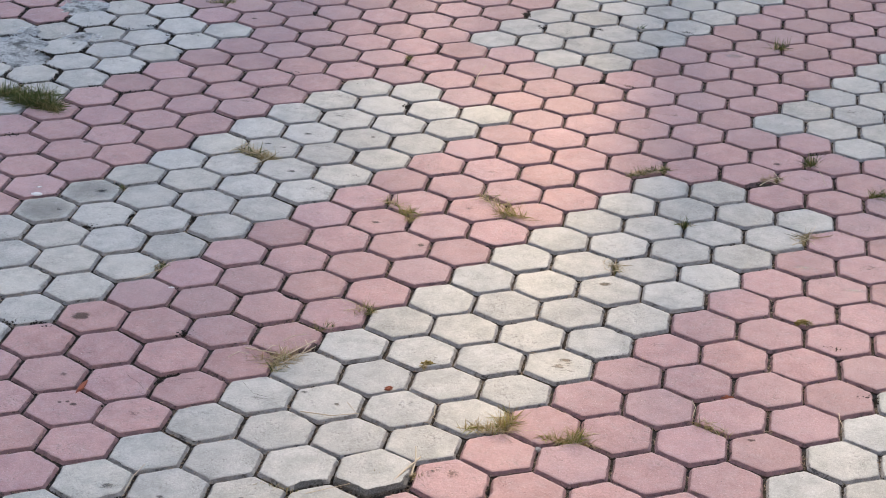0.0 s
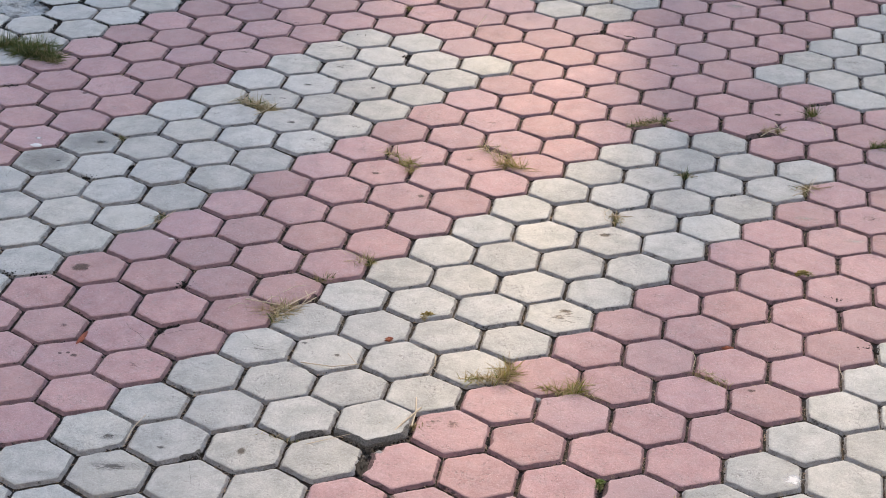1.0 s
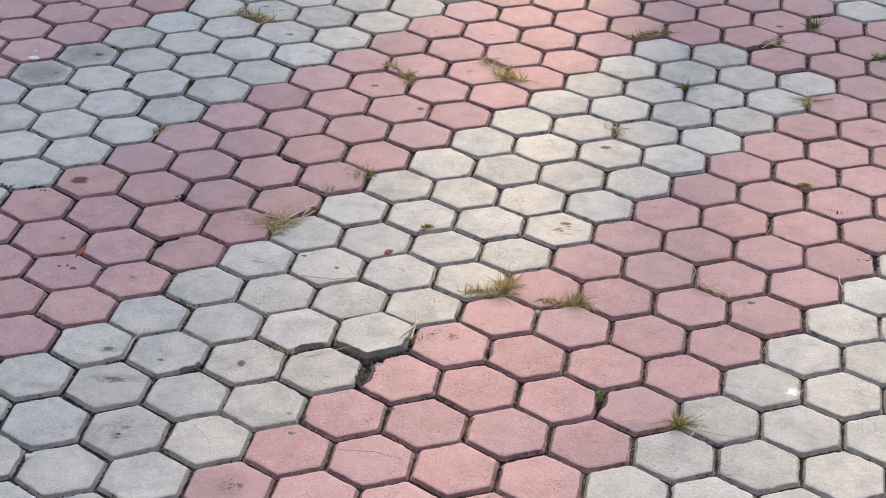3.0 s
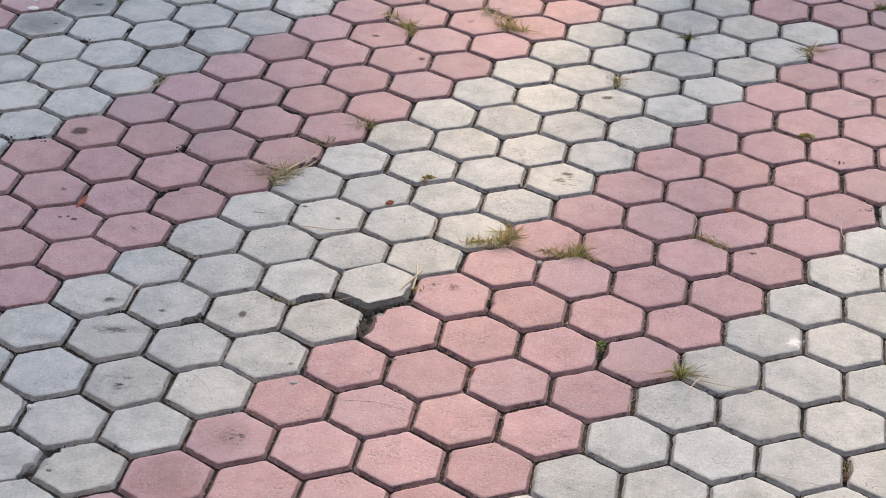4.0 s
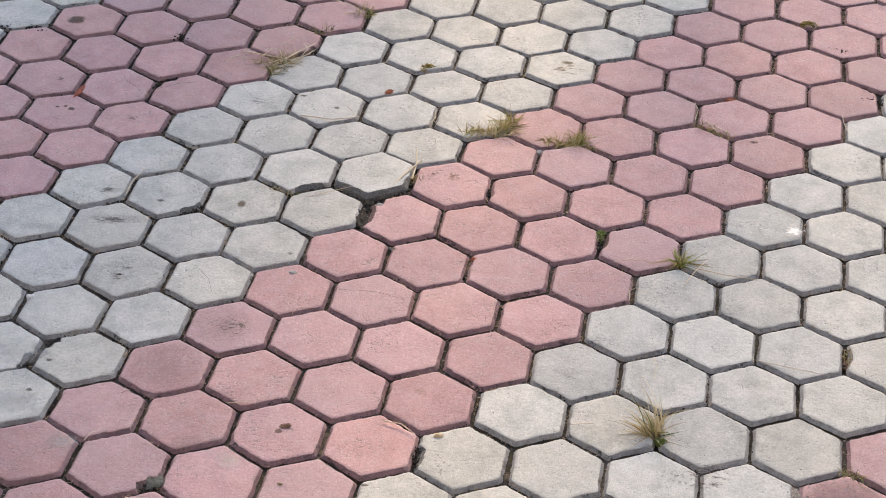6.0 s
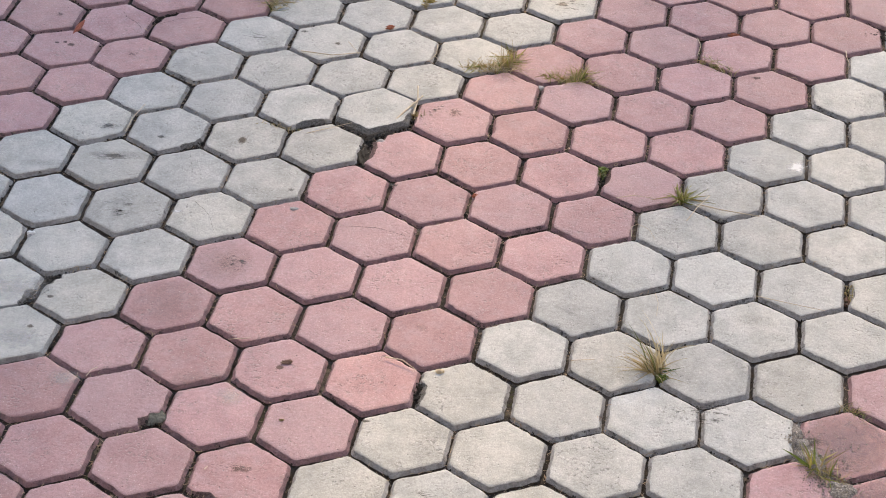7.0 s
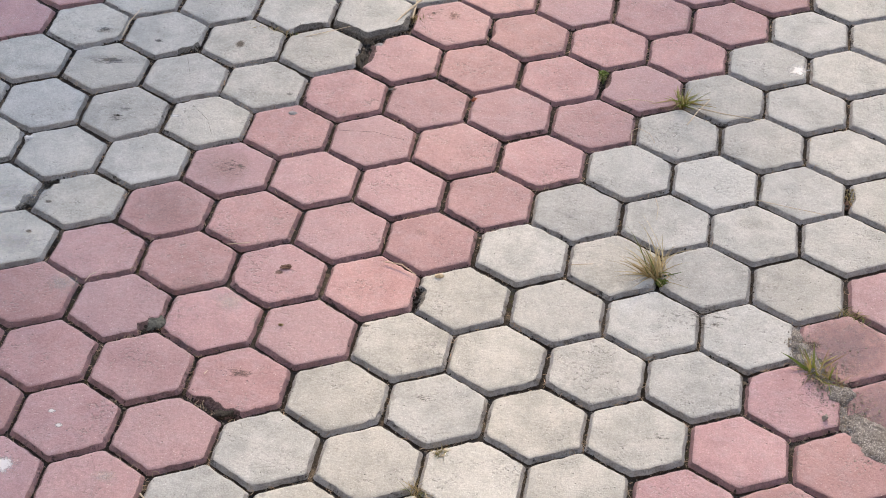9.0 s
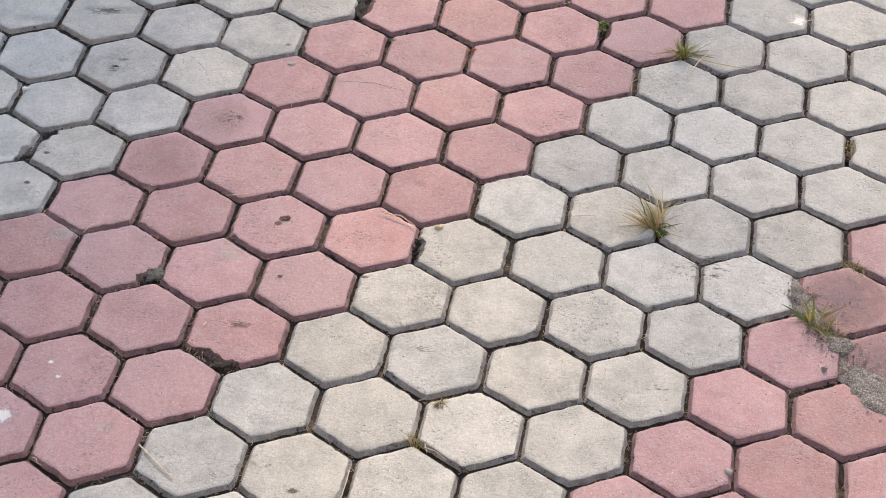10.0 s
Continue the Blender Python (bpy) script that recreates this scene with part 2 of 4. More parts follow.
stain_brown = stain_material("brown_stain", (0.10, 0.07, 0.05), 0.65, 0.14)
stain_dark = stain_material("dark_stain", (0.08, 0.07, 0.065), 0.5, 0.16, 0.36, 2.8)
stain_damp = stain_material("damp_bloom", (0.15, 0.145, 0.14), 0.30, 0.6, 1.0, 1.8)
stain_soot = stain_material("soot_bloom", (0.13, 0.11, 0.105), 0.20, 0.7, 0.7, 3.0)
# dust, coloured dark purple to put the sunken stones' shade into it
stain_dust_shade = stain_material("dust_and_shade_film", (0.20, 0.155, 0.175), 0.6, 0.6, 0.9, 1.8)
stain_mark = stain_material("dark_mark", (0.085, 0.078, 0.075), 0.7, 0.16, 0.5, 2.2)
stain_pale = stain_material("pale_wear", (0.52, 0.49, 0.46), 0.4, 0.4, 0.6, 2.0)
stain_white = stain_material("white_splash", (0.82, 0.80, 0.78), 0.75, 0.2, 0.5, 2.2)


def scrape_material(name, colour, amount):
    """Scraped marks in a broken row, thinning out from their middle."""
    m = Mat(name, 0.9)
    o = m.coords()
    w = m.math("MULTIPLY", m.chance(), 23.0)
    d = m.node("ShaderNodeVectorMath", Vector=o)
    d.operation = "LENGTH"
    v = m.node("ShaderNodeMapping", Vector=o, Scale=(0.8, 1.9, 1.0)).outputs[0]
    k = m.math("SUBTRACT", m.noise(v, 3.4, 8.0, 0.72, w), m.math("MULTIPLY", d.outputs["Value"], 0.14))
    fac = m.math("MULTIPLY", m.step(k, 0.47, 0.56, 0.0, amount), m.step(d.outputs["Value"], 0.7, 1.0, 1.0, 0.0))
    m.colour(colour + (1,))
    m.put(m.b.inputs["Alpha"], fac)
    return m.m


scrape = scrape_material("dark_scrape", (0.115, 0.102, 0.098), 0.75)
stain_rust = scrape_material("brown_soiling", (0.17, 0.115, 0.07), 0.6)


# ---- builders ----
def part(name, bm, material, parent, label=""):
    """Links a bmesh as one mesh object, under a thing where one is given."""
    me = bpy.data.meshes.new(name)
    bm.to_mesh(me)
    bm.free()
    for k in (material if isinstance(material, (list, tuple)) else (material,)):
        me.materials.append(k)
    ob = new(name, me)
    ob.parent = parent
    return tagged(ob, label)


def box(bm, x0, x1, y0, y1, z0, z1):
    v = [bm.verts.new((x, y, z)) for z in (z0, z1) for x, y in ((x0, y0), (x1, y0), (x1, y1), (x0, y1))]
    for f in ((3, 2, 1, 0), (4, 5, 6, 7), (0, 1, 5, 4), (1, 2, 6, 5), (2, 3, 7, 6), (3, 0, 4, 7)):
        bm.faces.new([v[k] for k in f])


# ---- the yard: the lattice of hexagons and its settlement ----
P = 0.2  # from stone to stone
ROW = P * math.sqrt(3) / 2
# settled and heaved spots: x, y, radius, height
HEAVE = [(0.36, -0.66, 0.30, 0.011), (1.36, -1.98, 0.28, -0.013), (0.44, 3.05, 0.50, 0.013), (-1.9, 2.3, 0.35, -0.012), (-0.4, -1.39, 0.30, -0.011),
         (-0.6, -0.35, 0.30, -0.011), (-0.8, 1.73, 0.30, 0.009), (-0.7, 0.87, 0.50, 0.006), (0.3, -0.52, 0.50, 0.005), (-0.2, -2.08, 0.50, 0.006),
         (0.9, 0.52, 0.30, 0.007), (0.7, 1.21, 0.50, -0.006), (-1.4, 1.39, 0.50, -0.005), (1.3, -1.56, 0.50, -0.004), (0.7, -0.17, 0.30, 0.006), (0.3, 0.17, 0.30, -0.005)]


def level(x, y):
    z = 0.0025 * noise.noise((x * 1.3, y * 1.3, 3.0))
    for hx, hy, r, h in HEAVE:
        z += h * math.exp(-((x - hx) ** 2 + (y - hy) ** 2) / (r * r) * 1.6)
    return z

# broken stones: angle, depth and half width of each break
BITES = {(4, 5): [(170, 0.024, 46)], (3, 4): [(-100, 0.0065, 60), (-28, 0.007, 24)], (2, 4): [(-58, 0.008, 24)], (5, 11): [(-32, 0.020, 17)], (7, 12): [(-106, 0.016, 34)],
         (1, -9): [(-62, 0.022, 36)], (-7, -8): [(-112, 0.016, 30)], (3, 9): [(152, 0.014, 16)], (-1, 2): [(146, 0.010, 26)], (8, 10): [(190, 0.012, 24)],
         (7, 5): [(168, 0.010, 26)], (-1, 0): [(-34, 0.012, 26)], (1, 5): [(-36, 0.008, 20)], (2, 9): [(-20, 0.014, 20)], (-15, -14): [(200, 0.02, 45)], (11, 7): [(178, 0.006, 16)],
         (5, 4): [(-170, 0.006, 14)], (0, 5): [(-40, 0.006, 14)], (-2, -1): [(60, 0.008, 18)]}


def centre(i, j):
    return P * (i - j / 2), -ROW * j


def is_grey(i, j):
    """Bands four stones wide, each broken by two red rows that step four rows from band to band."""
    if (i, j) == (-17, -14):
        return True
    s = i // 8
    k, d = i - 8 * s, j - (4 * s - 8)
    if k > 3:
        return False
    return d >= 1 or (d == 0 and k < 2) or (d == -3 and k >= 2) or d < -3


def in_stretch(x, y):
    left = -0.69 - 0.395 * (y + 1.0)
    return -2.85 < y < 2.95 + 0.275 * (x + 2.16) and left - 0.2 < x < 1.51 + 0.035 * (y + 0.5) + 0.2


def paver_bm(seed, bites=(), steps=8):
    """A hexagonal paver, its top at z = 0: worn rounded corners, bevel, upright sides; bites are broken places (angle, depth, half width in degrees)."""
    rng = random.Random(seed)
    off = rng.uniform(0, 100)
    flat, n = P / 2 - 0.0026, 6 * (steps + 2)
    # the outline as directions and distances, with corners rounded
    ring = []
    for c in range(6):
        a0, a1 = radians(30 + 60 * c), radians(90 + 60 * c)
        rc = flat / math.cos(radians(30))
        p0 = Vector((rc * math.cos(a0), rc * math.sin(a0)))
        p1 = Vector((rc * math.cos(a1), rc * math.sin(a1)))
        cut = 0.02 + 0.03 * rng.random()
        for k in range(steps + 2):
            f = cut + (1 - 2 * cut) * k / (steps + 1)
            ring.append(p0.lerp(p1, f))
    bm = bmesh.new()

    def loop(inset, z, rough, bite):
        out = []
        for p in ring:
            ang = math.degrees(math.atan2(p.y, p.x))
            r = p.length
            r2 = r - inset / math.cos(radians(((ang + 30) % 60) - 30))
            r2 += rough * (0.6 * noise.noise((p.x * 28 + off, p.y * 28, z * 20)) + noise.noise((p.x * 60 + off, p.y * 60, z * 40)) + 0.7 * noise.noise((p.x * 190, p.y * 190 + off, z * 40)))
            for ba, depth, half in bites:
                da = abs((ang - ba + 180) % 360 - 180)
                if da < half:
                    q = 1 - (da / half) ** 2
                    r2 -= bite * depth * (min(1.0, 1.7 * q) + 0.20 * noise.noise((ang * 0.10 + off, z * 90, 5.0)) + 0.07 * noise.noise((ang * 0.45 + off, z * 200, 9.0)))
            out.append(bm.verts.new((p.x / r * r2, p.y / r * r2, z)))
        return out

    def broken_at(p):
        ang = math.degrees(math.atan2(p.y, p.x))
        return any(abs((ang - ba + 180) % 360 - 180) < half * 0.93 and depth > 0.006 for ba, depth, half in bites)

    rings = [loop(0.015, 0.0, 0.001, 1.15), loop(0.0089, -0.0003, 0.0026, 1.0), loop(0.0074, -0.0014, 0.0026, 0.97), loop(0.0010, -0.0105, 0.0024, 0.55), loop(0.0, -0.03, 0.0005, 0.15)]
    top = bm.verts.new((0, 0, 0.0003))
    n = len(ring)
    for k in range(n):
        q = (k + 1) % n
        f = bm.faces.new((top, rings[0][k], rings[0][q]))
        f.smooth = True
        hurt = broken_at((ring[k] + ring[q]) / 2)
        for lo in range(len(rings) - 1):
            f = bm.faces.new((rings[lo][k], rings[lo + 1][k], rings[lo + 1][q], rings[lo][q]))
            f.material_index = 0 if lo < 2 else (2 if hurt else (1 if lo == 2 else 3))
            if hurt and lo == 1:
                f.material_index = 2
            f.smooth = True
    for ring_k in rings[2:4]:
        for k in range(n):
            e = bm.edges.get((ring_k[k], ring_k[(k + 1) % n]))
            e.smooth = False
    return bm


def paver_mesh(name, seed, grey, bites=()):
    bm = paver_bm(seed, bites, 22 if any(b[1] > 0.007 for b in bites) else 8)
    me = bpy.data.meshes.new(name)
    bm.to_mesh(me)
    bm.free()
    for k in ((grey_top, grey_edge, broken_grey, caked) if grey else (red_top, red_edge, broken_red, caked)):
        me.materials.append(k)
    return me


# ---- ground: one sheet of soil out to the horizon ----
def axis(lo, hi, step):
    near = list(np.arange(lo, hi + 1e-6, step))
    far = [0.3, 1.0, 3.0, 9.0, 30.0, 100.0, 400.0, 1500.0]
    return [lo - k for k in reversed(far)] + near + [hi + k for k in far]


def build_ground():
    xs, ys = axis(-3.4, 2.4, 0.02), axis(-3.4, 4.6, 0.02)
    verts = []
    for y in ys:
        for x in xs:
            near = -3.6 < x < 2.6 and -3.6 < y < 4.8
            z = level(x, y) - 0.0155 + (0.006 * noise.noise((x * 6, y * 6, 4.0)) + 0.004 * noise.noise((x * 22, y * 22, 1.0)) + 0.002 * noise.noise((x * 70, y * 70, 2.0)) if near else -0.004)
            verts.append((x, y, z))
    w = len(xs)
    faces = [(r * w + c, r * w + c + 1, (r + 1) * w + c + 1, (r + 1) * w + c) for r in range(len(ys) - 1) for c in range(w - 1)]
    me = bpy.data.meshes.new("ground")
    me.from_pydata(verts, [], faces)
    me.materials.append(soil)
    for p in me.polygons:
        p.use_smooth = True
    return tagged(new("ground", me), "dark brown gritty soil under and between paving stones", "ground", kind="structure")


build_ground()

# ---- unseen plain walls and screen, added to shape the light; the sun comes past the end wall and through the slatted screen ----
def build_blocker(name, boxes, label):
    bm = bmesh.new()
    for b in boxes:
        box(bm, *b)
    return tagged(part(name, bm, blocker_mat, None), label, "wall", kind="structure")


# added sun blocker; its stepped edge places the shade on the left
build_blocker("sun_block_north", [(-10.0, -0.86, 14.0, 14.4, -0.05, 7.6), (-10.0, -0.50, 14.0, 14.4, 7.6, 11.0)], "unseen plain end wall added to keep the sun off the yard's left side")
PITCH = 0.12
# slat cover changes with height and x to dim the sun in strips
slats = [(0.43, 0.74, 6.5, 6.53, PITCH * k, PITCH * k + (0.085 if k < 40 else 0.04)) for k in range(1, 53)]
slats += [(0.74, 5.5, 6.5, 6.53, PITCH * k, PITCH * k + (0.078 if k < 27 else 0.033)) for k in range(1, 53)]
slats += [(-0.3, 0.43, 6.5, 6.53, PITCH * k, PITCH * k + 0.055) for k in range(1, 20)]
build_blocker("sun_slats_north", slats + [(x, x + 0.08, 6.53, 6.61, -0.05, 6.4) for x in (0.5, 1.9, 3.7, 5.4)], "unseen plain slatted screen added to thin the sun over the paved yard")
# added behind the camera so that sky light comes mostly from ahead
build_blocker("sky_block_south", [(-14.0, 14.0, -6.4, -6.0, -0.05, 9.0)], "unseen plain wall added to cut sky light from the camera's side")

# ---- the pavement ----
pavement = tagged(new("pavement"), "worn hexagonal concrete paving in red and grey bands", "pavement", kind="structure")
LOST = {(-17, -13), (-16, -13), (-18, -14), (-15, -12), (-16, -12), (-18, -13)}  # buried or missing under the dried mud
SUNK = {(13, 11): -0.002, (3, 4): 0.007, (2, 4): 0.003}
VARIANTS = 14
shapes = {(v, g): paver_mesh("grey_paver" if g else "red_paver", 40 + v, g, [(30 + 60 * (v % 6), 0.002 + 0.0013 * (v % 3), 11)] if v % 2 else ()) for v in range(VARIANTS) for g in (True, False)}


def lay_pavers():
    rng = random.Random(11)
    rest = {True: bmesh.new(), False: bmesh.new()}
    made = {}
    for j in range(-54, 40):
        for i in range(-66, 62):
            x, y = centre(i, j)
            if not (-7.0 < x < 7.0 and -5.8 < y < 8.8) or (i, j) in LOST:
                continue
            g = is_grey(i, j)
            z = level(x, y) + rng.gauss(0, 0.0011) + SUNK.get((i, j), 0.0)
            x, y = x + rng.gauss(0, 0.0013), y + rng.gauss(0, 0.0013)
            slope_x = (level(x + 0.05, y) - level(x - 0.05, y)) / 0.1
            slope_y = (level(x, y + 0.05) - level(x, y - 0.05)) / 0.1
            turn = Euler((slope_y + rng.gauss(0, 0.008), -slope_x + rng.gauss(0, 0.008), radians(rng.gauss(0, 0.7))))
            spin = 0 if (i, j) in BITES else radians(60 * rng.randrange(6))
            m = Matrix.Translation((x, y, z)) @ turn.to_matrix().to_4x4() @ Matrix.Rotation(spin, 4, "Z")
            v = rng.randrange(VARIANTS)
            if in_stretch(x, y):
                name = "grey_paving_stone" if g else "red_paving_stone"
                me = paver_mesh(name, 400 + 7 * i + j, g, BITES[(i, j)]) if (i, j) in BITES else shapes[(v, g)]
                ob = new(name, me)
                ob.parent, ob.matrix_basis = pavement, m
                made[(i, j)] = ob
            else:
                bm = rest[g]
                r0, r1 = (P / 2 - 0.009) / math.cos(radians(30)), (P / 2 - 0.003) / math.cos(radians(30))
                rings = [[bm.verts.new(m @ Vector((r * math.cos(radians(30 + 60 * k)), r * math.sin(radians(30 + 60 * k)), h))) for k in range(6)] for r, h in ((r0, 0), (r1, -0.007), (r1, -0.03))]
                bm.faces.new(rings[0])
                for lo in (0, 1):
                    for k in range(6):
                        f = bm.faces.new((rings[lo][k], rings[lo + 1][k], rings[lo + 1][(k + 1) % 6], rings[lo][(k + 1) % 6]))
                        f.material_index = 1
    tagged(part("grey_paving_stones_beyond", rest[True], (grey_far, grey_edge), pavement), kind="stuff")
    tagged(part("red_paving_stones_beyond", rest[False], (red_far, red_edge), pavement), kind="stuff")
    return made


# ---- grit in the joints ----
def pebble(bm, x, y, z, r, rng):
    m = Matrix.Translation((x, y, z)) @ Euler((rng.uniform(0, 6), rng.uniform(0, 6), rng.uniform(0, 6))).to_matrix().to_4x4()
    v = [bm.verts.new(m @ Vector(d) * 1.0) for d in [(r * rng.uniform(0.6, 1.2) * a, r * rng.uniform(0.6, 1.2) * b, r * rng.uniform(0.5, 1.0) * c) for a, b, c in ((1, 0, 0), (0, 1, 0), (-1, 0, 0), (0, -1, 0), (0, 0, 1), (0, 0, -1))]]
    for k in range(4):
        bm.faces.new((v[k], v[(k + 1) % 4], v[4]))
        bm.faces.new((v[(k + 1) % 4], v[k], v[5]))


def joint_spot(rng, i, j):
    """A random place in one of the joints round stone (i, j)."""
    x, y = centre(i, j)
    k, f = rng.randrange(6), rng.uniform(-0.5, 0.5)
    a = radians(60 * k)
    side = P / math.sqrt(3)
    u = P / 2 + rng.gauss(0, 0.0022)
    return x + u * math.cos(a) - f * side * math.sin(a), y + u * math.sin(a) + f * side * math.cos(a)


def build_grit():
    rng = random.Random(5)
    bm = bmesh.new()
    for _ in range(36000):
        i, j = rng.randrange(-24, 18), rng.randrange(-24, 18)
        x, y = joint_spot(rng, i, j)
        if in_stretch(x, y):
            r = min(0.0045, 0.0011 * math.exp(rng.gauss(0.3, 0.5)))
            pebble(bm, x, y, level(x, y) - 0.0128 + 0.4 * r, r, rng)
    ob = part("joint_grit", bm, pebble_mat, None)
    return tagged(ob, "brown and grey grit lying in the paving joints", "grit", kind="stuff")


build_grit()


def build_litter():
    """Short bits of dead grass and root caught in the joints."""
    rng = random.Random(21)
    bm = bmesh.new()
    for _ in range(55000):
        i, j = rng.randrange(-24, 18), rng.randrange(-24, 18)
        x, y = joint_spot(rng, i, j)
        if not in_stretch(x, y) or noise.noise((x * 2.1, y * 2.1, 8.0)) + 0.9 * noise.noise((x * 12, y * 12, 4.0)) < rng.uniform(-0.25, 0.35):
            continue
        a, ln, w = rng.uniform(0, math.pi), rng.uniform(0.003, 0.012), rng.uniform(0.0004, 0.0010)
        z = level(x, y) - rng.uniform(0.003, 0.010)
        d = Vector((math.cos(a) * ln, math.sin(a) * ln, rng.uniform(-0.003, 0.004)))
        q = Vector((-math.sin(a) * w, math.cos(a) * w, 0.0004))
        c = Vector((x, y, z))
        up = Vector((0, 0, w))
        pts = [bm.verts.new(c + k) for k in (-d / 2 - q, -d / 2 + q, d / 2 + q * 0.4, d / 2 - q * 0.4, up)]
        for k in range(4):
            bm.faces.new((pts[k], pts[(k + 1) % 4], pts[4]))
    # curled root fibres, caught in clumps
    for _ in range(7000):
        i, j = rng.randrange(-24, 18), rng.randrange(-24, 18)
        x, y = joint_spot(rng, i, j)
        if not in_stretch(x, y) or noise.noise((x * 5.0, y * 5.0, 18.0)) < 0.08:
            continue
        a, bend, w = rng.uniform(0, 6.28), rng.gauss(0, 0.8), rng.uniform(0.0005, 0.0009)
        p, prev = Vector((x, y, level(x, y) - 0.0065)), None
        for k in range(6):
            q = Vector((-math.sin(a) * w, math.cos(a) * w, 0.0))
            pts = [bm.verts.new(p + d) for d in (q, Vector((0, 0, w)), -q)]
            if prev:
                bm.faces.new((prev[0], prev[1], pts[1], pts[0]))
                bm.faces.new((prev[1], prev[2], pts[2], pts[1]))
            prev = pts
            p = p + Vector((math.cos(a) * 0.005, math.sin(a) * 0.005, 0.0028 if k < 2 else -0.001))
            a += bend
    return tagged(part("joint_litter", bm, litter_mat, None), "bits of dead grass caught in the paving joints", "litter", kind="stuff")


build_litter()


# corners where dark crumbs lie thick in the joints
WORN = [(-1.42, 2.57), (-1.31, 2.47), (-1.20, 2.26), (-1.51, 2.51), (-1.03, 0.95), (-0.79, 0.71), (-0.70, 0.73), (-0.89, 0.70), (0.10, 3.09), (0.19, 2.95), (0.29, 2.91),
        (0.43, 2.98), (0.50, 3.17), (0.80, 3.05), (-1.01, 0.60), (-1.22, 2.50), (0.48, 2.38), (0.61, 2.35), (-0.93, -0.08), (-1.01, -0.09), (0.70, 2.83), (-0.79, 2.91),
        (-0.42, 2.11), (-0.72, 2.17), (-0.77, 1.96), (-0.21, 1.92), (1.34, 1.81), (1.39, 0.29), (1.48, 0.01), (-0.50, -0.04), (-1.55, 1.29)]


def build_crumbs():
    """Dark soil crumbs along the joints, thick where stones are broken."""
    rng = random.Random(31)
    bm = bmesh.new()
    for _ in range(60000):
        i, j = rng.randrange(-24, 18), rng.randrange(-24, 18)
        x, y = joint_spot(rng, i, j)
        if not in_stretch(x, y) or noise.noise((x * 3.3, y * 3.3, 2.0)) + 0.6 * noise.noise((x * 13, y * 13, 6.0)) < (-1.0 if x < -0.8 and y > 1.7 else -0.08):
            continue
        x, y = x + rng.gauss(0, 0.0042), y + rng.gauss(0, 0.0042)
        r = min(0.005, 0.0016 * math.exp(rng.gauss(0.1, 0.4)))
        pebble(bm, x, y, level(x, y) - rng.uniform(0.006, 0.012), r, rng)
    for (i, j), bites in BITES.items():
        for ba, depth, half in bites:
            cx, cy = centre(i, j)
            for _ in range(int(60 + 3600 * depth)):
                a = radians(ba + rng.uniform(-half, half))
                d = rng.uniform(0.104 - depth * 1.1, 0.108)
                x, y = cx + d * math.cos(a), cy + d * math.sin(a)
                r = min(0.007, 0.002 * math.exp(rng.gauss(0.1, 0.5)))
                pebble(bm, x, y, level(x, y) - rng.uniform(0.006, 0.012), r, rng)
    # churned soil over the joints round the dried mud
    for _ in range(60000):
        x, y = joint_spot(rng, rng.randrange(-21, -11), rng.randrange(-18, -9))
        if x < -1.15 and 1.75 < y < 3.0 and noise.noise((x * 7, y * 7, 11.0)) > -0.12 + 0.35 * (x + 1.9):
            x, y = x + rng.gauss(0, 0.006), y + rng.gauss(0, 0.006)
            pebble(bm, x, y, level(x, y) - rng.uniform(0.0, 0.010), min(0.006, 0.0021 * math.exp(rng.gauss(0.1, 0.4))), rng)
    for cx, cy in WORN:
        for _ in range(130):
            x, y = cx + rng.gauss(0, 0.014), cy + rng.gauss(0, 0.010)
            pebble(bm, x, y, level(x, y) - rng.uniform(0.001, 0.009), min(0.006, 0.0022 * math.exp(rng.gauss(0.1, 0.5))), rng)
    return tagged(part("soil_crumbs", bm, crumb, None), "dark soil crumbs in worn and broken paving joints", "soil", kind="stuff")


def mound(name, cx, cy, rx, ry, rise, turn, material, label, category, seed, base=-0.006, n=46):
    """A low ragged heap of loose material lying over the stones."""
    bm = bmesh.new()
    rng = random.Random(seed)
    rows = []
    ca, sa = math.cos(turn), math.sin(turn)
    for a in range(n + 1):
        row = []
        for b in range(n + 1):
            u, v = 2.0 * a / n - 1, 2.0 * b / n - 1
            x, y = cx + rx * u * ca - ry * v * sa, cy + rx * u * sa + ry * v * ca
            edge = 1 - math.hypot(u, v) + 0.55 * noise.noise((x * 9 + seed, y * 9, 0.5)) + 0.25 * noise.noise((x * 30, y * 30, seed))
            z = base + rise * max(-0.6, min(1.0, 2.4 * edge)) + 0.004 * noise.noise((x * 45, y * 45, seed)) + 0.002 * noise.noise((x * 140, y * 140, seed))
            row.append(bm.verts.new((x, y, level(x, y) + z)))
        rows.append(row)
    for a in range(n):
        for b in range(n):
            bm.faces.new((rows[a][b], rows[a + 1][b], rows[a + 1][b + 1], rows[a][b + 1])).smooth = True
    return tagged(part(name, bm, material, None), label, category, kind="stuff")


def scatter(name, spots, size, count, label, category, seed, material=pebble_mat, base=0.0):
    bm = bmesh.new()
    rng = random.Random(seed)
    for cx, cy, s in spots:
        for _ in range(count):
            x, y = cx + rng.gauss(0, s), cy + rng.gauss(0, s)
            r = size * math.exp(rng.gauss(0, 0.5))
            pebble(bm, x, y, level(x, y) + base + 0.3 * r, r, rng)
    return tagged(part(name, bm, material, None), label, category, kind="stuff")


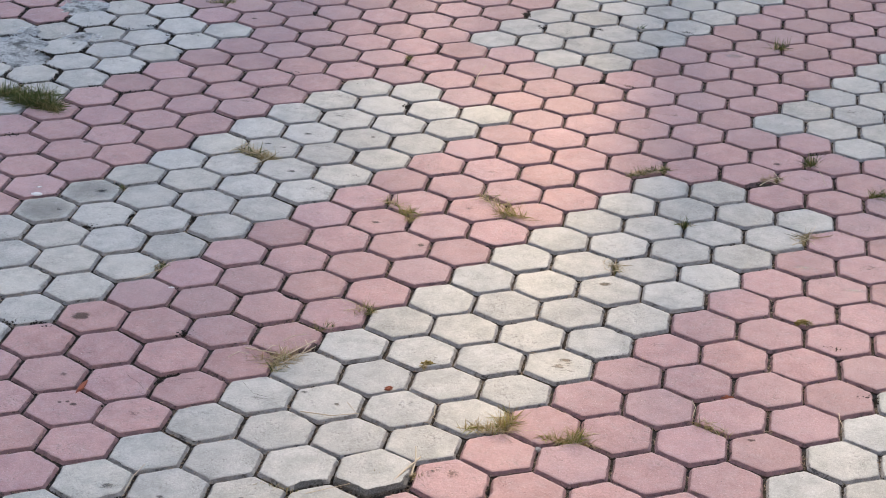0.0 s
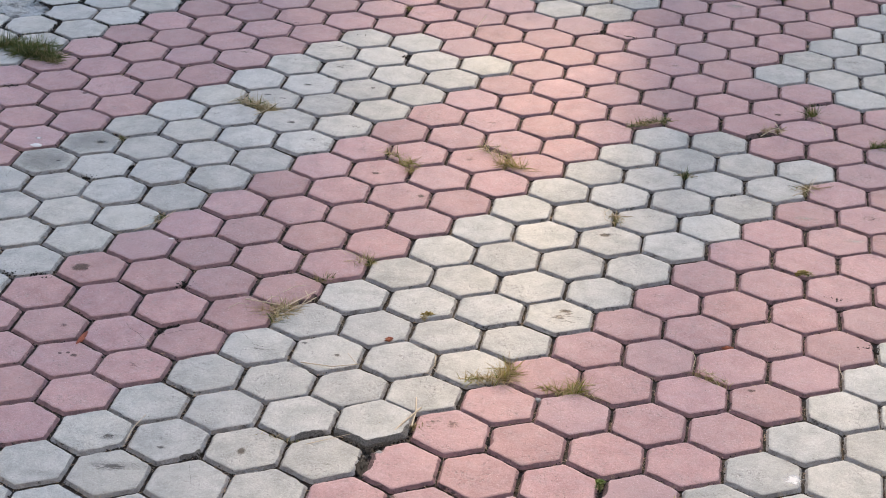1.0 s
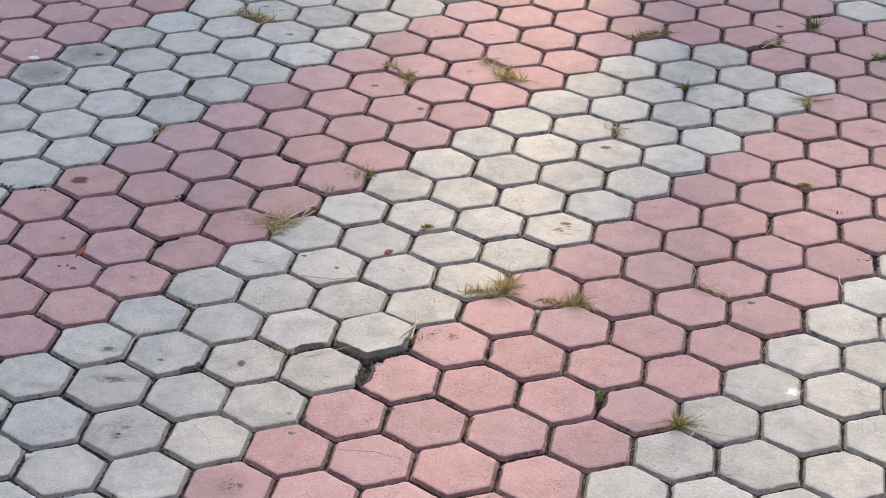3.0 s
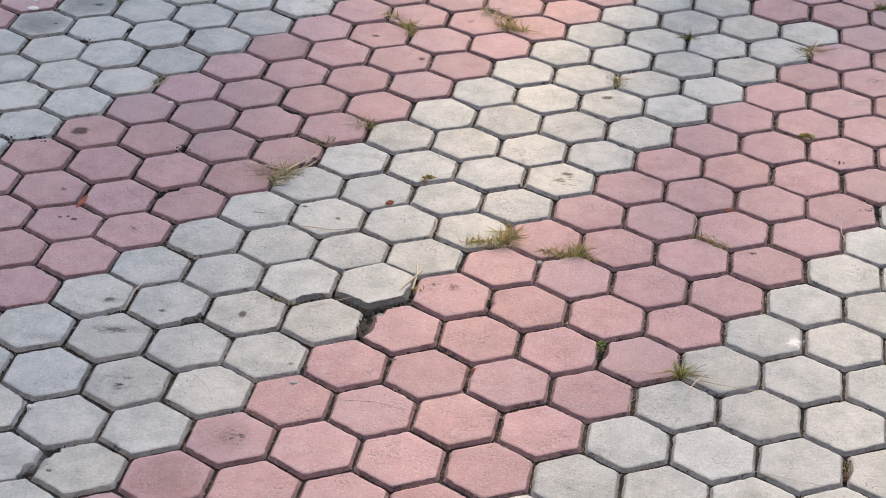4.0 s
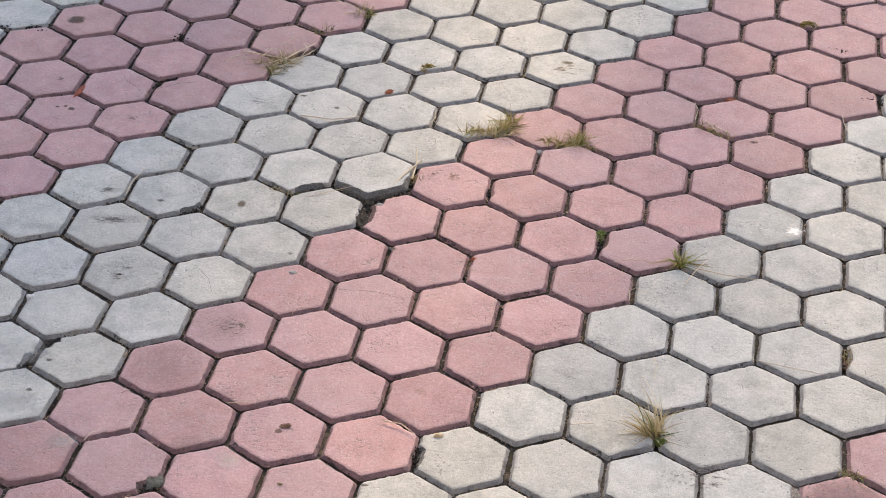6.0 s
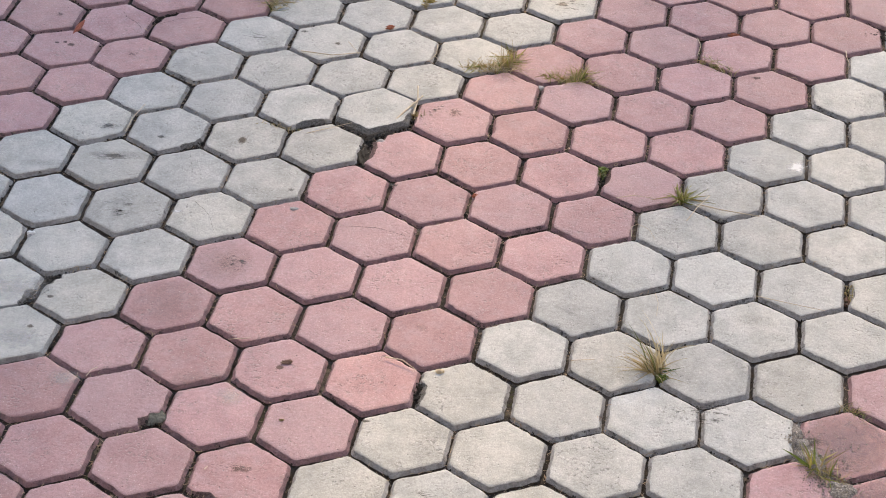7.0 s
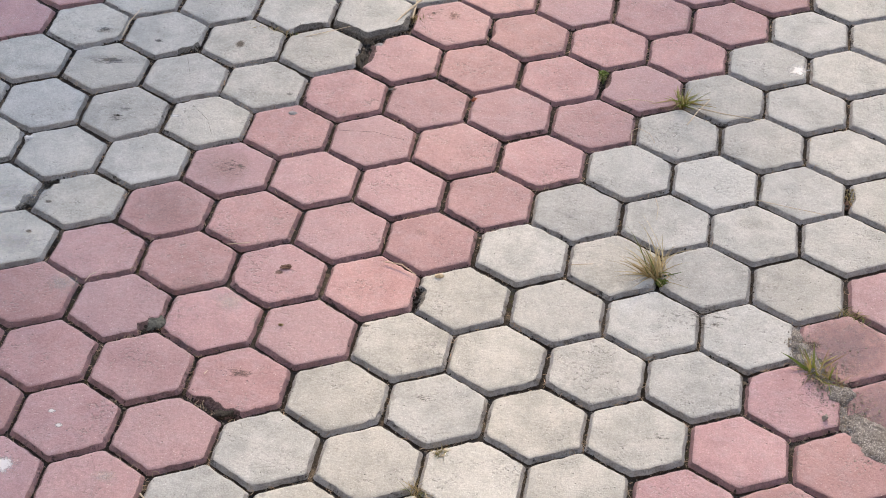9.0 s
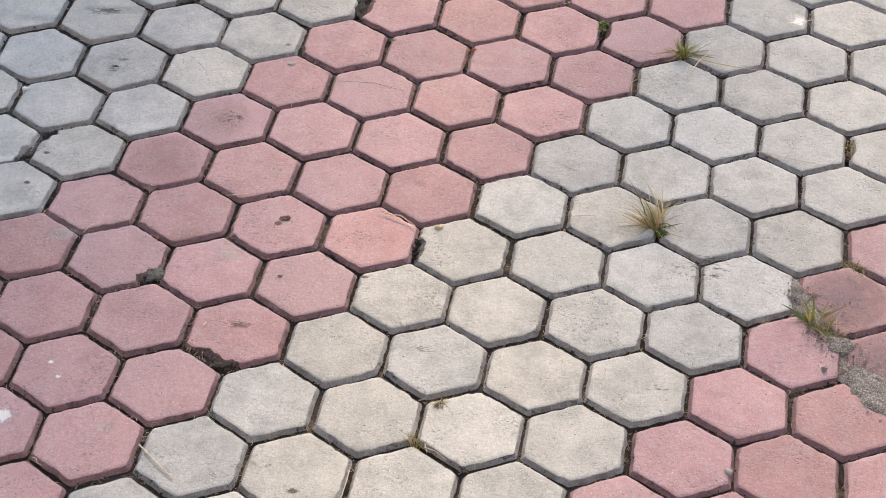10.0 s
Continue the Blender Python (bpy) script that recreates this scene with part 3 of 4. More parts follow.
mound("mud_patch", -1.95, 2.19, 0.21, 0.27, 0.011, 0.3, mud_mat, "dried pale grey mud smothering sunken paving stones", "mud", 4, -0.007, 90)
mound("mud_patch", -1.76, 2.73, 0.13, 0.10, 0.011, 0.2, mud_mat, "dried pale grey mud filling the joints", "mud", 6, -0.008)
mound("mud_patch", -1.66, 2.38, 0.11, 0.07, 0.009, 0.5, mud_mat, "dried pale grey mud filling the joints", "mud", 7, -0.009)
scatter("mud_grit", [(-1.93, 2.3, 0.12), (-1.78, 2.52, 0.10), (-1.80, 2.10, 0.06), (-1.62, 2.33, 0.05), (-1.75, 2.7, 0.08)], 0.0014, 160, "grey crumbs of dried mud and gravel", "gravel", 8, mud_mat)
mound("sand_patch", 1.45, -1.965, 0.050, 0.105, 0.012, 0.52, sand_mat, "coarse grey sand spilled over sunken red stones", "sand", 9, -0.0075, 80)
mound("sand_drift", 1.322, -1.775, 0.040, 0.105, 0.011, 0.40, sand_mat, "coarse grey sand filling the joint beside a weed", "sand", 12, -0.0085, 70)
mound("sand_drift", 1.385, -1.865, 0.045, 0.030, 0.010, 0.1, sand_mat, "coarse grey sand filling the joint beside a weed", "sand", 14, -0.0085)
scatter("sand_grit", [(1.31, -1.74, 0.016), (1.325, -1.79, 0.016), (1.35, -1.84, 0.018), (1.39, -1.87, 0.022), (1.43, -1.93, 0.026), (1.47, -2.01, 0.03)], 0.0011, 420, "coarse grains of sand and gravel between red stones", "gravel", 10, grain_mat)
scatter("strewn_grit", [(1.40, -1.74, 0.04), (1.37, -1.80, 0.03), (1.47, -1.93, 0.05)], 0.0012, 70, "a few loose grains on a dusty red stone", "gravel", 13, grain_mat)
scatter("stone_bits", [(0.215, -0.86, 0.022), (0.19, -0.80, 0.02), (0.08, -0.79, 0.02), (-0.02, -0.80, 0.018), (0.24, -0.76, 0.02)], 0.0022, 34, "pale stone bits and rubble in a broken joint", "rubble", 15, pebble_mat, -0.008)


build_crumbs()

# ---- grass in the joints ----
def blades(bm, rng, x, y, n, length, spread, lean, width, line, limp=1.0):
    for _ in range(n):
        f = rng.uniform(-0.5, 0.5)
        bx, by = x + f * line[0] + rng.gauss(0, 0.007), y + f * line[1] + rng.gauss(0, 0.007)
        z = level(bx, by) - 0.012
        a = rng.uniform(0, 2 * math.pi)
        out = abs(rng.gauss(0, spread))
        dx, dy = math.cos(a) * out + lean[0], math.sin(a) * out + lean[1]
        d = Vector((dx, dy, 1.0)).normalized()
        ln = length * rng.uniform(0.45, 1.25)
        w = width * rng.uniform(0.6, 1.2)
        side = d.cross(Vector((rng.gauss(0, 1), rng.gauss(0, 1), 0.2))).normalized()
        droop = limp * rng.uniform(0.2, 1.3)
        p = Vector((bx, by, z))
        segs = 5
        prev = None
        for k in range(segs + 1):
            t = k / segs
            ww = w * (1 - 0.92 * t ** 1.6) * 0.5
            pz = max(p.z, level(p.x, p.y) + 0.0015) if k else p.z
            pts = (bm.verts.new((p.x - side.x * ww, p.y - side.y * ww, pz - side.z * ww)), bm.verts.new((p.x + side.x * ww, p.y + side.y * ww, pz + side.z * ww)))
            if prev:
                bm.faces.new((prev[0], prev[1], pts[1], pts[0])).smooth = True
            prev = pts
            p = p + d * (ln / segs)
            d = (d + Vector((dx * 0.12, dy * 0.12, -0.16 * droop))).normalized()


def tuft(x, y, fresh, dry, length, label, seed, spread=0.8, lean=(0, 0), width=0.0032, line=(0, 0), pale=False, limp=1.0, leaf=None):
    rng = random.Random(seed)
    root = new("grass_tuft")
    root.location = (x, y, level(x, y) - 0.011)
    move = Matrix.Translation((-x, -y, -(level(x, y) - 0.011)))
    for name, n, mat, k in (("green_grass", fresh, leaf or green, 1.0), ("dry_grass", dry, bleached if pale else straw, 0.95)):
        if n:
            bm = bmesh.new()
            blades(bm, rng, x, y, n, length * k, spread * (1.0 if n == fresh else 1.25), lean, width * (1.0 if k == 1.0 else 0.75), line, limp)
            bmesh.ops.transform(bm, matrix=move, verts=bm.verts)
            part(name, bm, mat, root, "dry yellow blades" if name[0] == "d" else "green blades")["kind"] = "stuff"
    return tagged(root, label, "grass tuft", "grass tufts in the paving joints")


GREEN_L = "green grass tuft growing from a paving joint"
MIXED_L = "yellowing grass tuft sprawling from a paving joint"
DRY_L = "dry straw-coloured grass tuft in a paving joint"
tuft(-1.57, 1.60, 620, 160, 0.078, "dense dark green grass clump over grey stones", 1, 1.7, line=(0.17, -0.02))
tuft(-1.71, 1.66, 380, 90, 0.07, "dense dark green grass clump over grey stones", 2, 1.7, line=(0.1, 0.03))
tuft(-1.60, 1.67, 260, 70, 0.07, "dense dark green grass clump over grey stones", 42, 1.8, line=(0.1, 0.05))
tuft(-1.50, 1.56, 120, 150, 0.045, MIXED_L, 43, 1.8, line=(0.08, -0.03))
tuft(-1.22, 2.94, 40, 50, 0.05, MIXED_L, 3, 1.0, line=(0.12, 0.03))
tuft(1.19, 2.96, 70, 40, 0.055, GREEN_L, 4, line=(0.04, 0.05))
tuft(0.75, 1.50, 130, 150, 0.038, "short green grass strip along a paving joint", 5, 1.4, line=(0.13, 0.09))
tuft(1.32, 1.70, 60, 30, 0.06, GREEN_L, 6, 0.6)
tuft(1.56, 1.47, 80, 40, 0.05, GREEN_L, 7, 0.9, line=(0.06, 0.02))
tuft(-0.02, 0.95, 34, 70, 0.055, MIXED_L, 8, 1.5, line=(0.03, 0.03), width=0.0026, leaf=lime)
tuft(0.0, 0.90, 12, 40, 0.05, MIXED_L, 44, 1.2, line=(0.02, 0.03), width=0.0026, leaf=lime)
tuft(-0.09, 1.02, 14, 40, 0.05, DRY_L, 45, 1.3, line=(0.05, -0.04), pale=True)
tuft(0.32, 1.01, 40, 150, 0.075, MIXED_L, 9, 1.2, (-0.2, 0.1), width=0.0026, line=(0.09, -0.02), leaf=lime)
tuft(0.24, 1.11, 10, 60, 0.065, DRY_L, 10, 1.0, (-0.2, 0.2), line=(0.08, -0.08), pale=True)
tuft(0.90, 1.08, 40, 25, 0.042, GREEN_L, 11, 0.9)
tuft(0.71, 0.66, 12, 20, 0.028, DRY_L, 12, 0.8)
tuft(-0.30, 2.45, 25, 25, 0.04, MIXED_L, 13, 1.0)
tuft(0.60, 3.03, 20, 12, 0.04, GREEN_L, 14, 0.8)
tuft(-0.67, 1.33, 14, 50, 0.05, DRY_L, 15, 1.2, line=(0.06, -0.02), pale=True)
tuft(-0.59, 1.28, 0, 60, 0.045, "withered brown grass in a broken joint", 16, 1.3, line=(0.06, 0.02))
tuft(-1.01, 0.92, 10, 18, 0.03, MIXED_L, 17, 1.0)
tuft(-0.70, 0.36, 22, 18, 0.032, GREEN_L, 18, 0.9, line=(0.02, 0.04))
tuft(-0.01, 0.20, 22, 40, 0.045, DRY_L, 19, 1.2, line=(0.04, 0.04))
tuft(-0.11, 0.08, 26, 26, 0.038, GREEN_L, 20, 1.0, line=(0.04, 0.01))
tuft(-0.18, -0.17, 16, 60, 0.05, DRY_L, 21, 1.2, line=(0.03, 0.07), pale=True)
tuft(0.44, -0.405, 24, 120, 0.042, MIXED_L, 22, 1.2, line=(0.10, 0.03), width=0.0036, leaf=lime)
tuft(0.50, -0.365, 36, 120, 0.066, MIXED_L, 23, 0.9, line=(0.03, 0.06), width=0.0036, leaf=lime)
tuft(0.50, -0.40, 0, 70, 0.075, DRY_L, 46, 1.5, (0.0, -0.5), width=0.0018, line=(0.06, 0.03), pale=True)
tuft(0.645, -0.42, 22, 90, 0.042, MIXED_L, 24, 1.2, line=(0.07, -0.01), width=0.0036, leaf=lime)
tuft(0.70, -0.395, 28, 74, 0.058, MIXED_L, 25, 1.0, line=(0.02, 0.05), width=0.0036, leaf=lime)
tuft(0.70, -0.41, 0, 50, 0.07, DRY_L, 47, 1.5, (0.2, -0.2), width=0.0018, line=(0.06, 0.0), pale=True)
tuft(1.05, -0.26, 10, 50, 0.038, DRY_L, 26, 1.2, line=(0.09, -0.05))
tuft(1.31, 0.43, 14, 26, 0.020, MIXED_L, 27, 1.1)
tuft(1.29, 1.02, 6, 26, 0.035, DRY_L, 28, 1.1)
tuft(1.00, -0.91, 34, 26, 0.066, "green grass tuft with broad blades at a stone corner", 29, 1.3, (0.1, 0.0), width=0.0050, leaf=lime)
tuft(0.80, -0.84, 26, 4, 0.020, "small bright green sprout in a paving joint", 30, 0.7, line=(0.005, 0.03))
tuft(0.995, -1.57, 3, 38, 0.14, "tall dry grass tuft standing between grey stones", 31, 0.30, (-0.34, 0.18), width=0.0046, line=(0.04, 0.03), limp=1.8, pale=True)
tuft(0.995, -1.575, 4, 40, 0.09, "tall dry grass tuft standing between grey stones", 41, 0.65, (-0.4, 0.12), width=0.0046, limp=1.8)
tuft(0.985, -1.58, 0, 20, 0.08, "dry grass tuft sprawling over a grey stone", 32, 1.0, (-1.1, 0.1), width=0.003)
tuft(1.335, -1.81, 16, 14, 0.07, "green weed with broad blades beside sand", 33, 1.2, (-0.25, 0.0), width=0.007, leaf=lime)
tuft(1.36, -1.83, 10, 26, 0.045, MIXED_L, 34, 1.3, width=0.005, line=(0.06, -0.02), leaf=lime)
tuft(1.42, -1.63, 20, 36, 0.028, MIXED_L, 35, 1.1, line=(0.05, -0.03))
tuft(0.60, -2.31, 6, 26, 0.045, DRY_L, 36, 1.0, width=0.0026)
tuft(0.63, -2.20, 8, 30, 0.032, DRY_L, 37, 1.0)
tuft(1.41, -1.21, 4, 26, 0.024, DRY_L, 38, 1.1, line=(0.0, 0.05))
tuft(0.27, -0.70, 6, 130, 0.028, "withered grass roots under a broken stone edge", 39, 1.4, line=(0.12, 0.02))
tuft(-0.03, -0.80, 4, 30, 0.022, "withered grass roots under a broken stone edge", 40, 1.3, line=(0.1, -0.02))

tuft(-0.19, -0.12, 4, 120, 0.060, "tangled dead straw over a broken stone corner", 48, 1.8, width=0.0022, line=(0.10, 0.05))
tuft(-0.18, -0.15, 0, 90, 0.045, "tangled dead straw over a broken stone corner", 49, 1.6, width=0.0030, line=(0.05, 0.05), leaf=lime)
tuft(-0.02, 0.215, 6, 80, 0.050, "tangled dead straw over a broken stone corner", 50, 1.6, width=0.0024, line=(0.03, 0.05))
tuft(-0.64, 1.32, 6, 130, 0.055, "tangled dead straw in a broken joint", 51, 1.6, width=0.0030, line=(0.12, -0.05), pale=True)
tuft(-0.60, 1.29, 0, 80, 0.045, "tangled dead straw in a broken joint", 52, 1.5, width=0.0034, line=(0.06, -0.02))
tuft(1.31, 1.065, 4, 80, 0.050, "tangled dead straw in a paving joint", 53, 1.6, width=0.0026, line=(0.08, 0.03))
tuft(1.18, 1.53, 2, 70, 0.040, "tangled dead straw in a broken joint", 54, 1.5, width=0.0030, line=(0.08, 0.03))
tuft(0.70, 0.70, 2, 40, 0.040, "tangled dead straw in a paving joint", 55, 1.4, width=0.0026, line=(0.03, 0.0))

pale_straw = loose("pale_straw", (0.66, 0.56, 0.42), (0.48, 0.38, 0.26), 200.0, 0.001)


def stalk(points, width, label, material=pale_straw):
    """A dry stalk lying on the stones."""
    cu = bpy.data.curves.new("straw_stalk", "CURVE")
    cu.dimensions, cu.bevel_depth, cu.bevel_resolution = "3D", width / 2, 1
    sp = cu.splines.new("POLY")
    sp.points.add(len(points) - 1)
    for k, (x, y, z) in enumerate(points):
        sp.points[k].co = (x, y, level(x, y) + z, 1)
        sp.points[k].radius = 1.0 - 0.5 * k / len(points)
    tmp = bpy.data.objects.new("straw_stalk", cu)
    me = bpy.data.meshes.new_from_object(tmp)
    bpy.data.objects.remove(tmp)
    me.materials.clear()
    me.materials.append(material)
    return tagged(new("straw_stalk", me), label, "straw", "dry stalks lying on the paving")


STALK_L = "pale dry straw stalk lying on paving stones"
stalk([(0.25, -0.76, 0.004), (0.275, -0.70, 0.010), (0.31, -0.62, 0.014)], 0.007, STALK_L)
stalk([(0.30, -0.70, 0.006), (0.30, -0.64, 0.010), (0.29, -0.58, 0.02)], 0.005, STALK_L)
stalk([(0.05, -0.82, 0.003), (0.17, -0.75, 0.006), (0.29, -0.70, 0.004)], 0.0018, STALK_L)
stalk([(-0.40, -0.90, 0.002), (-0.40, -0.84, 0.006), (-0.385, -0.78, 0.012)], 0.003, STALK_L)
stalk([(0.10, -2.42, 0.004), (0.14, -2.455, 0.004), (0.185, -2.49, 0.004)], 0.0035, STALK_L)
stalk([(0.01, 2.22, 0.004), (0.01, 2.28, 0.012), (0.03, 2.36, 0.03)], 0.004, STALK_L)
stalk([(-0.30, -0.10, 0.005), (-0.22, -0.12, 0.01), (-0.14, -0.13, 0.008), (-0.10, -0.06, 0.012)], 0.004, STALK_L)
stalk([(-0.20, -0.16, 0.003), (-0.13, -0.07, 0.016), (-0.11, -0.02, 0.01)], 0.003, STALK_L)
stalk([(-0.06, -0.42, 0.004), (0.03, -0.43, 0.006), (0.10, -0.40, 0.004)], 0.003, STALK_L)
stalk([(-0.75, 0.25, 0.004), (-0.69, 0.33, 0.006), (-0.66, 0.40, 0.012)], 0.003, STALK_L)
stalk([(1.04, -0.93, 0.004), (1.10, -0.945, 0.006), (1.19, -0.95, 0.004)], 0.003, STALK_L)
stalk([(-0.334, -0.163, 0.0048), (-0.312, -0.133, 0.008), (-0.282, -0.133, 0.0048)], 0.0024, STALK_L)
stalk([(-0.243, -0.117, 0.0048), (-0.226, -0.078, 0.008), (-0.212, -0.064, 0.0048)], 0.0024, STALK_L)
stalk([(-0.202, -0.073, 0.0048), (-0.186, -0.104, 0.008), (-0.177, -0.151, 0.0048)], 0.0028, STALK_L)
stalk([(-0.213, -0.152, 0.0048), (-0.170, -0.114, 0.008), (-0.125, -0.034, 0.0048)], 0.003, STALK_L)
stalk([(-0.176, -0.171, 0.0048), (-0.144, -0.115, 0.008), (-0.110, -0.072, 0.0048)], 0.0026, STALK_L)
stalk([(-0.205, -0.038, 0.0048), (-0.180, -0.003, 0.008), (-0.148, 0.019, 0.0048)], 0.002, STALK_L)
stalk([(-0.143, -0.016, 0.0048), (-0.124, -0.054, 0.008), (-0.133, -0.092, 0.0048)], 0.003, STALK_L)
stalk([(-0.083, 0.263, 0.0048), (-0.050, 0.240, 0.008), (-0.013, 0.206, 0.0048)], 0.0028, STALK_L)
stalk([(-0.074, 0.192, 0.0048), (-0.047, 0.202, 0.008), (-0.020, 0.201, 0.0048)], 0.0022, STALK_L)
stalk([(-0.123, 0.269, 0.0048), (-0.099, 0.263, 0.008), (-0.077, 0.237, 0.0048)], 0.002, STALK_L)
stalk([(0.677, 0.746, 0.0048), (0.662, 0.704, 0.008), (0.671, 0.655, 0.008), (0.697, 0.637, 0.008), (0.717, 0.658, 0.0048)], 0.0022, STALK_L)
stalk([(0.691, 0.702, 0.0048), (0.711, 0.690, 0.008), (0.735, 0.654, 0.0048)], 0.0028, STALK_L)
stalk([(0.700, 0.730, 0.0048), (0.700, 0.687, 0.008), (0.714, 0.649, 0.0048)], 0.0022, STALK_L)
stalk([(1.257, 0.985, 0.0048), (1.283, 1.009, 0.008), (1.312, 1.052, 0.0048)], 0.003, STALK_L)
stalk([(1.286, 1.073, 0.0048), (1.308, 1.042, 0.008), (1.330, 1.003, 0.0048)], 0.003, STALK_L)
stalk([(1.308, 1.033, 0.0048), (1.323, 1.101, 0.008), (1.334, 1.159, 0.0048)], 0.0024, STALK_L)
stalk([(1.271, 1.043, 0.0048), (1.293, 1.039, 0.008), (1.308, 0.998, 0.0048)], 0.003, STALK_L)
stalk([(-0.738, 1.301, 0.0048), (-0.712, 1.351, 0.008), (-0.688, 1.401, 0.0048)], 0.003, STALK_L)
stalk([(-0.713, 1.340, 0.0048), (-0.674, 1.317, 0.008), (-0.641, 1.304, 0.0048)], 0.003, STALK_L)
stalk([(-0.687, 1.385, 0.0048), (-0.642, 1.325, 0.008), (-0.592, 1.273, 0.0048)], 0.0026, STALK_L)
stalk([(-0.619, 1.364, 0.0048), (-0.590, 1.317, 0.008), (-0.566, 1.301, 0.0048)], 0.0024, STALK_L)
stalk([(-0.621, 1.213, 0.0048), (-0.599, 1.240, 0.008), (-0.581, 1.297, 0.0048)], 0.003, STALK_L)
stalk([(1.141, 1.462, 0.0048), (1.174, 1.511, 0.008), (1.205, 1.550, 0.0048)], 0.003, STALK_L)
stalk([(1.170, 1.510, 0.0048), (1.198, 1.486, 0.008), (1.225, 1.524, 0.0048)], 0.0026, STALK_L)
stalk([(1.188, 1.588, 0.0048), (1.201, 1.549, 0.008), (1.213, 1.501, 0.0048)], 0.0026, STALK_L)
stalk([(1.348, 1.638, 0.0048), (1.359, 1.588, 0.008), (1.371, 1.509, 0.0048)], 0.0024, STALK_L)
stalk([(1.394, -0.101, 0.0048), (1.395, -0.139, 0.008), (1.405, -0.180, 0.0048)], 0.0026, STALK_L)
stalk([(0.990, -0.123, 0.0048), (1.001, -0.165, 0.008), (0.996, -0.217, 0.0048)], 0.0022, STALK_L)
stalk([(0.296, -0.319, 0.0048), (0.304, -0.374, 0.008), (0.289, -0.414, 0.0048)], 0.0024, STALK_L)
stalk([(0.299, -0.381, 0.0048), (0.314, -0.402, 0.0048)], 0.002, STALK_L)
stalk([(1.010, -0.220, 0.0048), (1.053, -0.247, 0.008), (1.097, -0.274, 0.0048)], 0.002, STALK_L)
stalk([(1.025, -0.210, 0.0048), (1.054, -0.265, 0.008), (1.071, -0.298, 0.0048)], 0.002, STALK_L)
stalk([(0.056, -0.348, 0.0048), (0.073, -0.376, 0.008), (0.096, -0.408, 0.0048)], 0.002, STALK_L)
stalk([(-0.190, -1.850, 0.0048), (-0.184, -1.830, 0.008), (-0.176, -1.816, 0.0048)], 0.002, STALK_L)
stalk([(-0.085, -2.489, 0.0048), (-0.075, -2.493, 0.008), (-0.069, -2.504, 0.008), (-0.060, -2.505, 0.0048)], 0.0018, STALK_L)
stalk([(0.844, -0.948, 0.0048), (0.883, -0.932, 0.008), (0.937, -0.928, 0.0048)], 0.0018, STALK_L)
stalk([(1.020, -1.007, 0.0048), (1.041, -0.950, 0.008), (1.067, -0.891, 0.0048)], 0.003, STALK_L)
stalk([(0.896, -1.099, 0.0048), (0.893, -1.065, 0.008), (0.907, -1.050, 0.008), (0.935, -1.067, 0.008), (0.951, -1.099, 0.0048)], 0.0016, STALK_L)
stalk([(0.622, -2.324, 0.0048), (0.644, -2.332, 0.008), (0.668, -2.348, 0.0048)], 0.0022, STALK_L)
stalk([(0.622, -2.315, 0.0048), (0.630, -2.337, 0.0048)], 0.0018, STALK_L)
stalk([(0.497, -2.408, 0.0048), (0.498, -2.443, 0.008), (0.496, -2.482, 0.0048)], 0.0024, STALK_L)
stalk([(0.810, -1.585, 0.0048), (0.858, -1.572, 0.0048)], 0.0016, STALK_L)
stalk([(0.131, -2.079, 0.0048), (0.135, -2.069, 0.0048)], 0.002, STALK_L)
stalk([(0.070, -1.666, 0.0048), (0.116, -1.651, 0.0048)], 0.0018, STALK_L)
stalk([(0.416, -1.656, 0.0048), (0.454, -1.662, 0.008), (0.489, -1.686, 0.0048)], 0.003, STALK_L)
stalk([(1.196, -1.268, 0.004), (1.272, -1.280, 0.004), (1.350, -1.291, 0.004)], 0.0016, STALK_L)
stalk([(0.969, -1.307, 0.0048), (0.979, -1.347, 0.008), (0.979, -1.389, 0.0048)], 0.0014, STALK_L)

# ---- the stones, last ----
stones = lay_pavers()


# ---- stains and small finds on the stones ----
def stain(i, j, dx, dy, rx, ry, turn, material, label):
    """A thin stain on the top of one stone."""
    ob = stones.get((i, j))
    if ob is None:
        return
    bm = bmesh.new()
    n = 20
    mid = bm.verts.new((0, 0, 0))
    ring = [bm.verts.new((math.cos(2 * math.pi * k / n), math.sin(2 * math.pi * k / n), 0)) for k in range(n)]
    for k in range(n):
        bm.faces.new((mid, ring[k], ring[(k + 1) % n]))
    st = part("stain", bm, material, ob, label)
    lift = 0.0006 + 0.00025 * len(ob.children)
    m = ob.matrix_basis
    local = m.to_3x3().inverted() @ Vector((dx, dy, 0))
    spin = m.to_euler().z
    st.matrix_basis = Matrix.Translation((local.x, local.y, lift)) @ Matrix.Rotation(turn - spin, 4, "Z") @ Matrix.Diagonal((rx, ry, 1, 1))
    st.visible_shadow = False


stain(-4, 0, -0.03, -0.01, 0.045, 0.040, 0.3, stain_brown, "brown oily stain")
stain(3, 0, 0.01, -0.01, 0.085, 0.07, 0.2, stain_rust, "brown dirt stain")
stain(2, 5, -0.005, -0.015, 0.018, 0.026, 0, stain_brown, "round dark brown spot")
stain(3, 6, 0.07, -0.03, 0.014, 0.018, 0, stain_dark, "dark spot")
stain(8, 4, 0.075, -0.02, 0.035, 0.04, 0, stain_white, "white paint splash")
stain(6, 14, 0.02, 0.03, 0.045, 0.035, 0, stain_white, "white paint splash")
stain(-8, -5, 0.0, 0.0, 0.098, 0.098, 0, stain_damp, "dark damp bloom")
stain(-8, -4, 0.0, 0.0, 0.098, 0.098, 0.4, stain_damp, "dark damp bloom")
stain(4, 8, -0.02, 0.0, 0.075, 0.09, 0.2, stain_soot, "dark soot bloom")
